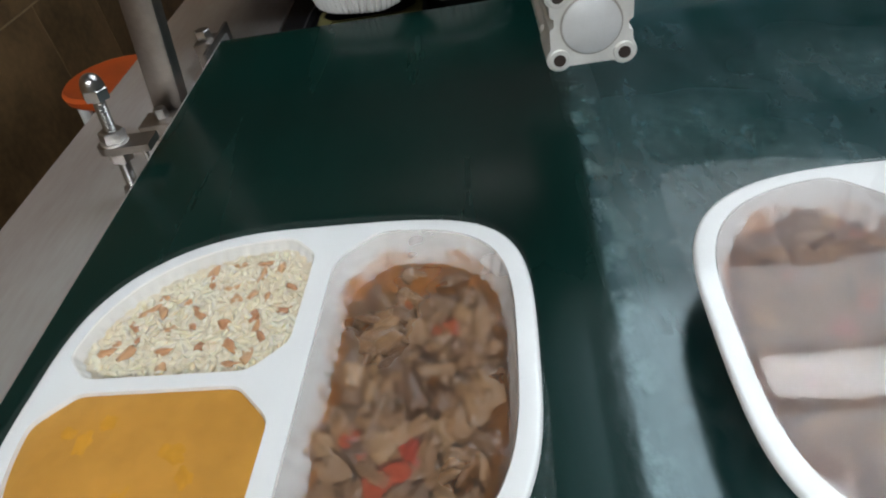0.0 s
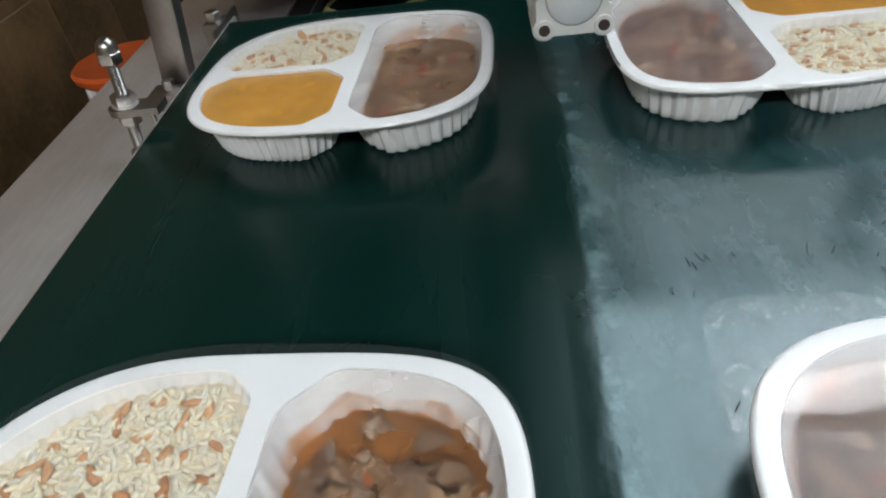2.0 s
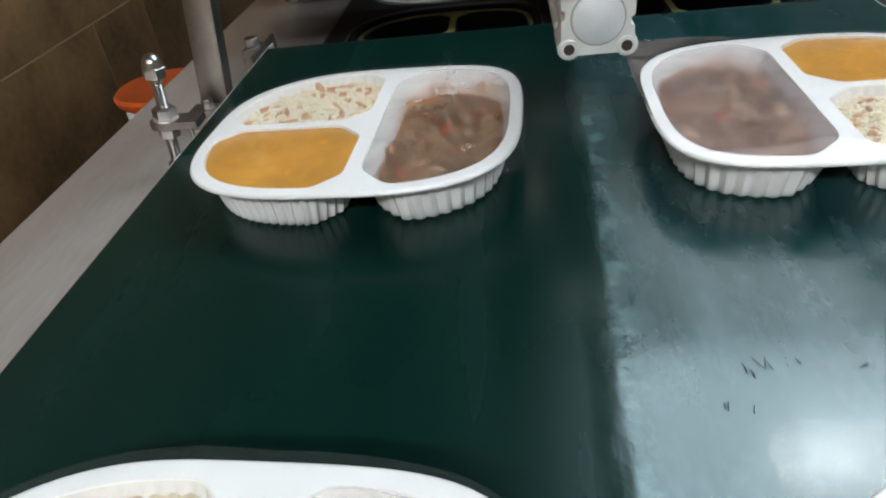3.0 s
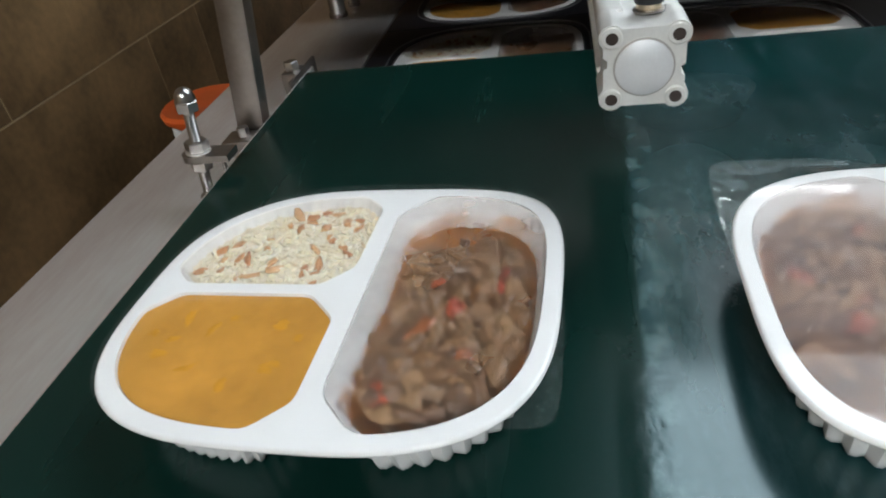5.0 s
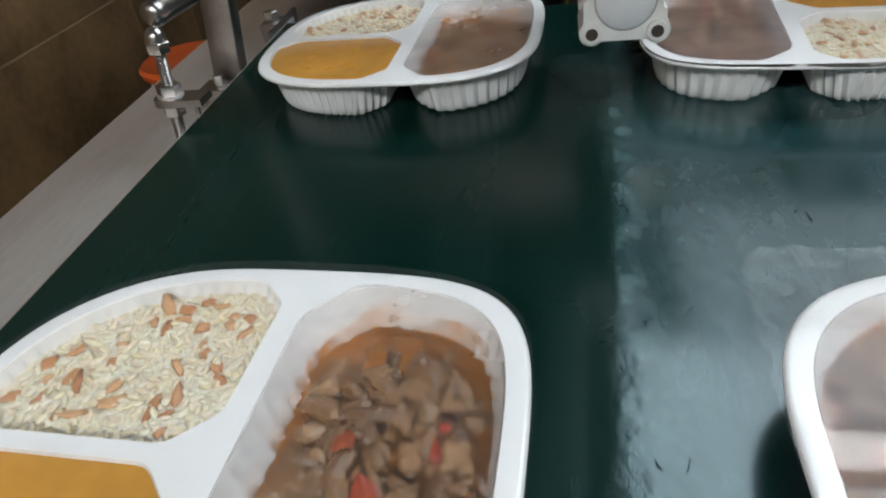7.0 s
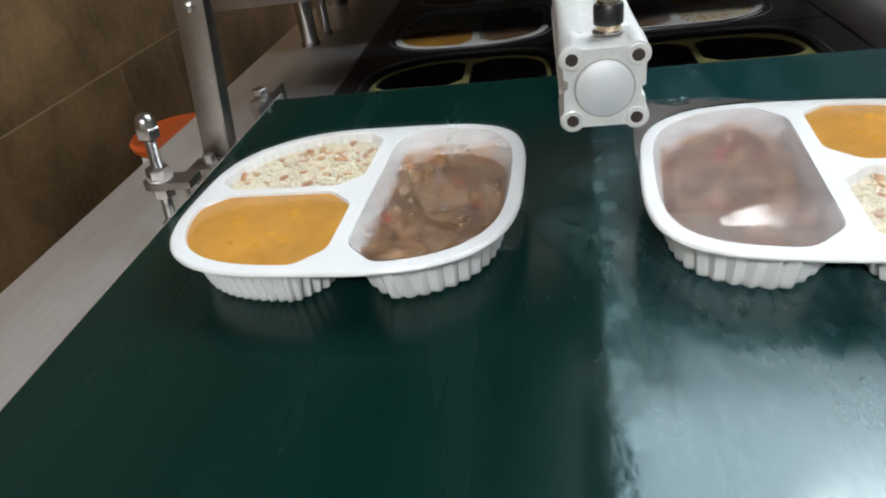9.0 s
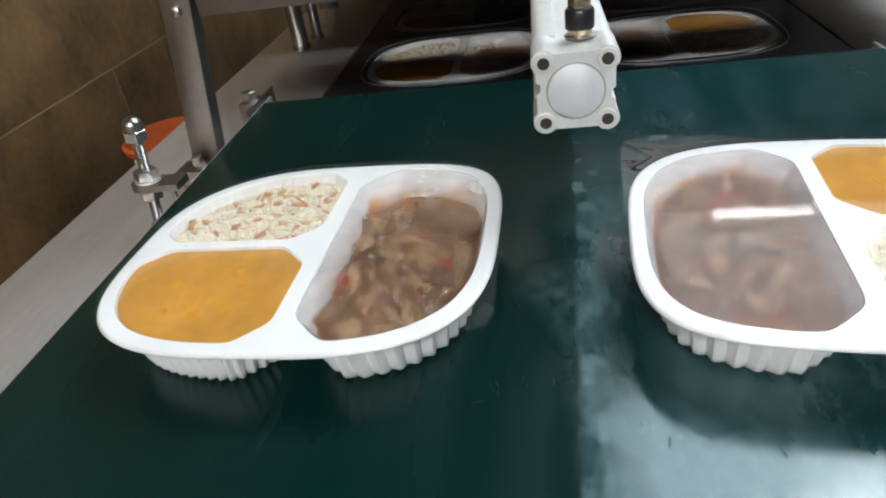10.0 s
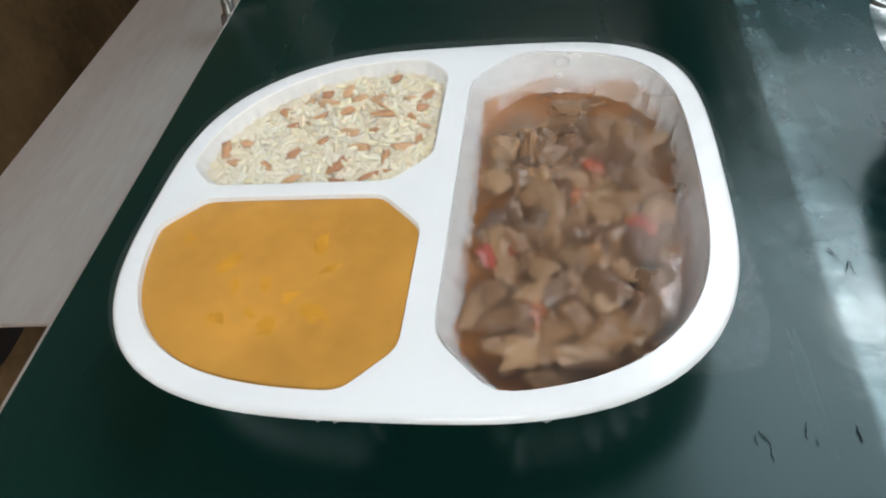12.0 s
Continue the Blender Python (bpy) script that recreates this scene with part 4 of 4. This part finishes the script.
def ring_strip(a, b, n, w0, w1, z, h, count=96):
    """A raised closed band round a superellipse."""
    bm = bmesh.new()
    def lp(d, zz):
        return [bm.verts.new((super_r(a + d, b + d, n, 2 * math.pi * i / count) * math.cos(2 * math.pi * i / count), super_r(a + d, b + d, n, 2 * math.pi * i / count) * math.sin(2 * math.pi * i / count), zz)) for i in range(count)]
    rings = [lp(w0, z), lp(w0, z + h), lp(w1, z + h), lp(w1, z)]
    for p, q in zip(rings, rings[1:] + rings[:1]):
        bridge(bm, p, q)
    return bm


def carrier_plate():
    """A black plate with two wells for trays."""
    bm = bmesh.new()
    d = ROW_PITCH / 2 - 0.0015
    outer = [bm.verts.new((x, y, 0)) for x, y in ((PLATE_L, -d), (PLATE_R, -d), (PLATE_R, d), (PLATE_L, d))]
    loops = [outer]
    for cx in (MOULD_L, MOULD_R):
        pts = []
        for k in range(96):
            a = 2 * math.pi * k / 96
            r = super_r(RIM_A + 0.001, RIM_B + 0.001, RIM_N, a)
            pts.append(bm.verts.new((cx + r * math.cos(a), r * math.sin(a), 0)))
        loops.append(pts)
    edges = [bm.edges.new((lp[i], lp[(i + 1) % len(lp)])) for lp in loops for i in range(len(lp))]
    bmesh.ops.triangle_fill(bm, edges=edges, use_beauty=True)
    for lp, z in [(loops[0], -0.02), (loops[1], -0.0065), (loops[2], -0.0065)]:
        low = [bm.verts.new((v.co.x, v.co.y, z)) for v in lp]
        bridge(bm, lp, low)
    return bm


def well_mesh(turned):
    """The floor of a well: three open pockets in a ledge."""
    bm = bmesh.new()
    n = 96
    s = -1 if turned else 1
    loops = [[bm.verts.new((super_r(RIM_A + 0.001, RIM_B + 0.001, RIM_N, 2 * math.pi * k / n) * math.cos(2 * math.pi * k / n), super_r(RIM_A + 0.001, RIM_B + 0.001, RIM_N, 2 * math.pi * k / n) * math.sin(2 * math.pi * k / n), -0.0065)) for k in range(n)]]
    for key in CELLS:
        loops.append([bm.verts.new((s * x, s * y, -0.0065)) for x, y in cell(*CELLS[key], inset=-0.0016)])
    edges = [bm.edges.new((lp[i], lp[(i + 1) % len(lp)])) for lp in loops for i in range(len(lp))]
    bmesh.ops.triangle_fill(bm, edges=edges, use_beauty=True)
    for lp in loops[1:]:
        low = [bm.verts.new((v.co.x, v.co.y, -0.060)) for v in lp]
        bridge(bm, lp, low)
        bm.faces.new(low)
    return bm


def gasket_mesh(turned):
    """The yellowed rubber lip on the ledge of a well, round the three pockets."""
    bm = bmesh.new()
    n = 96
    s = -1 if turned else 1
    loops = [[bm.verts.new((super_r(RIM_A - 0.003, RIM_B - 0.003, RIM_N, 2 * math.pi * k / n) * math.cos(2 * math.pi * k / n), super_r(RIM_A - 0.003, RIM_B - 0.003, RIM_N, 2 * math.pi * k / n) * math.sin(2 * math.pi * k / n), -0.0045)) for k in range(n)]]
    for key in CELLS:
        loops.append([bm.verts.new((s * x, s * y, -0.0045)) for x, y in cell(*CELLS[key], inset=-0.0012)])
    edges = [bm.edges.new((lp[i], lp[(i + 1) % len(lp)])) for lp in loops for i in range(len(lp))]
    bmesh.ops.triangle_fill(bm, edges=edges, use_beauty=True)
    for lp in loops:
        low = [bm.verts.new((v.co.x, v.co.y, -0.0064)) for v in lp]
        bridge(bm, lp, low)
    return bm


def mould_carrier():
    c = thing("mould_carrier", "black mould plate with two tray wells and yellowed gaskets", "mould carrier", "mould carriers")
    part("plate", carrier_plate(), M_MOULD, c)
    for x, turned in ((MOULD_L, False), (MOULD_R, True)):
        w = part("well", well_mesh(turned), M_MOULD, c, "black tray well")
        w.location.x = x
        k = part("gasket", gasket_mesh(turned), M_GASKET, c, "yellowed rubber gasket")
        k.location.x = x
        r = part("seal_ring", ring_strip(RIM_A, RIM_B, RIM_N, 0.0075, 0.009, 0.0002, 0.0012), M_GREYLINE, c, "thin worn metal ring")
        r.location.x = x
    return c


carriers = [mould_carrier()]
for k in range(6):
    carriers.append(copy_thing(carriers[0], pose(0, 0, 0)))

# ---------------------------------------------------------------- marks that ride on the belt
def squiggle(bm, rng, x, y, length, width, turn):
    """A flat crooked stroke."""
    n = 7
    pts = []
    for i in range(n):
        f = i / (n - 1) - 0.5
        px, py = f * length, rng.uniform(-0.06, 0.06) * length
        pts.append((x + px * math.cos(turn) - py * math.sin(turn), y + px * math.sin(turn) + py * math.cos(turn)))
    lo, hi, top = [], [], []
    for i, (px, py) in enumerate(pts):
        a, b = pts[max(0, i - 1)], pts[min(n - 1, i + 1)]
        d = Vector((b[0] - a[0], b[1] - a[1])).normalized()
        w = width * (0.25 + 0.75 * math.sin(math.pi * (i + 0.5) / n)) * rng.uniform(0.6, 1.2)
        lo.append(bm.verts.new((px - d.y * w, py + d.x * w, 0)))
        hi.append(bm.verts.new((px + d.y * w, py - d.x * w, 0)))
        top.append(bm.verts.new((px, py, 0.0002)))
    for i in range(n - 1):
        bm.faces.new((lo[i], lo[i + 1], top[i + 1], top[i]))
        bm.faces.new((top[i], top[i + 1], hi[i + 1], hi[i]))


def patch(bm, rng, x, y, rx, ry, lift=0.0):
    """A flat patch with an uneven outline."""
    n = 28
    sh = rng.random() * 40
    fade = bm.verts.layers.float.get("fade") or bm.verts.layers.float.new("fade")
    ring = []
    for i in range(n):
        a = 2 * math.pi * i / n
        k = 1 + 0.45 * noise.noise(Vector((math.cos(a) * 1.3 + sh, math.sin(a) * 1.3, sh)))
        ring.append(bm.verts.new((x + rx * k * math.cos(a), y + ry * k * math.sin(a), lift)))
    inner = [bm.verts.new((x + (v.co.x - x) * 0.5, y + (v.co.y - y) * 0.5, lift + 0.00005)) for v in ring]
    mid = bm.verts.new((x, y, lift + 0.0001))
    mid[fade] = 1.0
    for v in inner:
        v[fade] = 0.7
    bridge(bm, ring, inner)
    for i in range(n):
        bm.faces.new((inner[i], inner[(i + 1) % n], mid))


def scratch_mark(seed, count, reach):
    rng = random.Random(seed)
    bm = bmesh.new()
    for _ in range(count):
        squiggle(bm, rng, rng.uniform(-reach, reach), rng.uniform(-reach, reach) * 0.6, rng.uniform(0.002, 0.008), rng.uniform(0.00015, 0.0004), rng.uniform(0.4, 2.2))
    return tagged(link_mesh("belt_scratch", bm, M_GRIME), "cluster of dark scratches on the green belt", "scratch mark", "belt marks", "stuff")


def scuff_mark(seed, rx, ry):
    rng = random.Random(seed)
    bm = bmesh.new()
    patch(bm, rng, 0.0, 0.0, rx * 1.25, ry * 1.25)
    return tagged(link_mesh("belt_scuff", bm, M_SCUFF), "pale scuffed patch on the green belt", "scuff mark", "belt scuffs", "stuff")


# each mark: the object, its x, and its y at the start of the clip
MARKS = []
for i, (x, y, c, r) in enumerate(((0.222, 0.703, 6, 0.016), (0.268, 0.712, 7, 0.020), (0.205, 0.680, 3, 0.012), (0.300, 0.694, 6, 0.02), (0.345, 0.715, 6, 0.022), (0.204, 0.611, 1, 0.004), (0.318, 0.733, 3, 0.02), (0.400, 0.700, 6, 0.025),
                                  (0.191, 1.036, 1, 0.003), (0.250, 1.110, 4, 0.02), (0.170, 0.955, 2, 0.008), (0.155, 1.325, 4, 0.012), (0.118, 1.249, 3, 0.010), (0.138, 1.250, 3, 0.008), (0.200, 1.22, 3, 0.012), (0.264, 1.203, 5, 0.03), (0.40, 1.12, 5, 0.025))):
    MARKS.append((scratch_mark(100 + i, c, r), x, y))
for i, (x, y, rx, ry, c) in enumerate(((0.20, 0.62, 0.03, 0.06, 4), (0.29, 0.66, 0.04, 0.05, 5), (0.24, 0.74, 0.05, 0.04, 4), (0.175, 0.80, 0.015, 0.07, 5), (0.36, 0.80, 0.05, 0.05, 4), (0.172, 0.98, 0.013, 0.08, 6), (0.21, 1.06, 0.035, 0.05, 5),
                                      (0.33, 1.05, 0.05, 0.05, 4), (0.172, 1.20, 0.014, 0.07, 6), (0.22, 1.22, 0.04, 0.05, 5), (0.16, 1.32, 0.03, 0.04, 5), (0.30, 1.28, 0.05, 0.05, 5), (0.20, 1.40, 0.04, 0.04, 4), (0.20, 0.50, 0.03, 0.05, 4))):
    MARKS.append((scuff_mark(200 + i, rx, ry), x, y))

# ---------------------------------------------------------------- pusher rod
def pusher_rod():
    r = thing("pusher_rod", "polished steel pusher rod with a rounded end", "rod")
    part("shaft", lathe([(0.0035, 0), (0.0075, 0.0012), (0.0102, 0.005), (0.0104, 0.012), (0.0104, 0.30)], 28, pose(0, 0, 0, -91.5)), M_CHROME, r)
    return r


rod = pusher_rod()

# ---------------------------------------------------------------- wall tiles
for row in range(-3, 6):
    z = TILE_Z0 + row * TILE_H
    if row % 2:
        widths, y = [0.72] * 3 + [0.24] + [0.72] * 4, 1.70 - 3 * 0.72
    else:
        widths, y = [0.72] * 8, 1.965 - 3 * 0.72
    for w in widths:
        if y + w < 5.0 and z > FLOOR_Z - 0.05 and z + TILE_H < CEILING_Z:
            o = new("tile", tile_mesh(w))
            o.location = (WALL_X, y, z)
            o.parent = wall_left
        y += w


# ---------------------------------------------------------------- motion
BELT_V = 0.06928


def index_shift(t):
    """How far the carriers have come: one pitch at each of two strokes."""
    s = 0.0
    for t0 in (3.40, 9.28):
        u = min(1, max(0, (t - t0) / 1.35))
        s += ROW_PITCH * (u * u * (3 - 2 * u))
    return s


STEPS = [0.0] + [3.40 + 0.15 * k for k in range(10)] + [9.28 + 0.15 * k for k in range(10)] + [12.0]


RIDE = [0.0, 0.1, 0.2] + [0.5 * k for k in range(1, 24)] + [11.8, 11.9, 12.0]


def motions():
    for ob, x, y in MARKS:
        out = (y - 0.93) / BELT_V          # when it comes round the nose of the belt
        rows = []
        for t in RIDE:
            if t > out + 0.4:
                rows.append((t, pose(x, y - BELT_V * t, 0.0006)))
        if out > 0:
            rows = [(0.0, pose(x, 0.93, -0.006)), (max(0.05, out - 0.3), pose(x, 0.93, -0.006)), (out + 0.05, pose(x, 0.93 - 0.05 * BELT_V, 0.0004))] + rows
        elif not rows or rows[0][0] > 0:
            rows = [(0.0, pose(x, y, 0.0006))] + rows
        walk(ob, rows)
    for k, c in enumerate(carriers):
        walk(c, [(t, pose(0, ROW_Y + (k - 1) * ROW_PITCH - index_shift(t), BED_Z)) for t in STEPS])
    # pairs on the belt: the push off the carrier, then the pace of the belt
    # (y at the start, time of the push, x and turn of the left tray, x, turn and lag of the right tray)
    start = {0: (0.5245, -5.87, 0.0026, -3.06, 0.3050, -2.4, -0.002), 1: (0.9252, 0.0, 0.0043, -2.72, 0.3195, -1.5, 0.000), 2: (1.3427, 5.87, 0.0026, -2.18, 0.3070, -5.3, -0.008)}
    push = [(-0.30, None, BED_Z - RIM_Z), (-0.05, None, 0.0), (0.12, None, 0.0), (0.33, 0.164, 0.0), (0.48, 0.104, 0.0), (0.63, 0.048, 0.0), (0.75, 0.017, 0.0), (1.0, 0.001, 0.0), (1.6, 0.002, 0.0), (2.0, 0.0, 0.0)]
    for k, (left, right) in enumerate(pairs):
        rows = []
        if k in start:
            y0, t0 = start[k][:2]
            if k == 0:
                rows = [(t, y0 - BELT_V * t + 0.0055 * min(1, max(0, (t - 2.3) / 0.6)), 0.0) for t in RIDE]
            else:
                rows = []
                if k == 2:
                    rows = [(t, ROW_Y + ROW_PITCH - index_shift(t), BED_Z - RIM_Z) for t in STEPS if t < 5.0]
                for u, d, z in push:
                    if t0 + u >= 0:
                        rows.append((t0 + u, ROW_Y if d is None else y0 - BELT_V * (t0 + u) + d, z))
                if k == 1:
                    rows.insert(0, (0.0, ROW_Y, 0.0))
                rows += [(t, y0 - BELT_V * t, 0.0) for t in RIDE if t > t0 + 2.2]
        else:
            rows = [(t, ROW_Y + (k - 1) * ROW_PITCH - index_shift(t), BED_Z - RIM_Z) for t in STEPS]
        xl, tl, xr, tr, lag = start[k][2:] if k in start else (0.0, 0.0, 0.31, 0.0, 0.0)
        for ob, on_belt, in_mould, flip, turn, dy in ((left, xl, MOULD_L, 0, tl, 0.0), (right, xr, MOULD_R, 180, tr, lag)):
            poses = []
            for t, y, z in rows:
                f = min(1, max(0, (ROW_Y - y) / 0.25))
                poses.append((t, pose(in_mould + (on_belt - in_mould) * f, y + dy * f, z, 0, 0, flip + turn * f)))
            walk(ob, poses)
    out, back = 0.790, 1.34
    strokes = [(0.0, back), (0.32, back), (0.5, 0.95), (0.6, 0.86), (0.7, 0.825), (0.9, out + 0.008), (1.2, out), (1.42, out + 0.004), (1.6, 1.05), (1.8, back),
               (6.25, back), (6.42, 0.95), (6.52, 0.86), (6.62, 0.82), (6.8, out + 0.004), (7.3, out + 0.004), (7.42, 0.84), (7.6, 1.0), (7.8, back), (12.0, back)]
    walk(rod, [(t, pose(-0.180, y, 0.080)) for t, y in strokes])


motions()
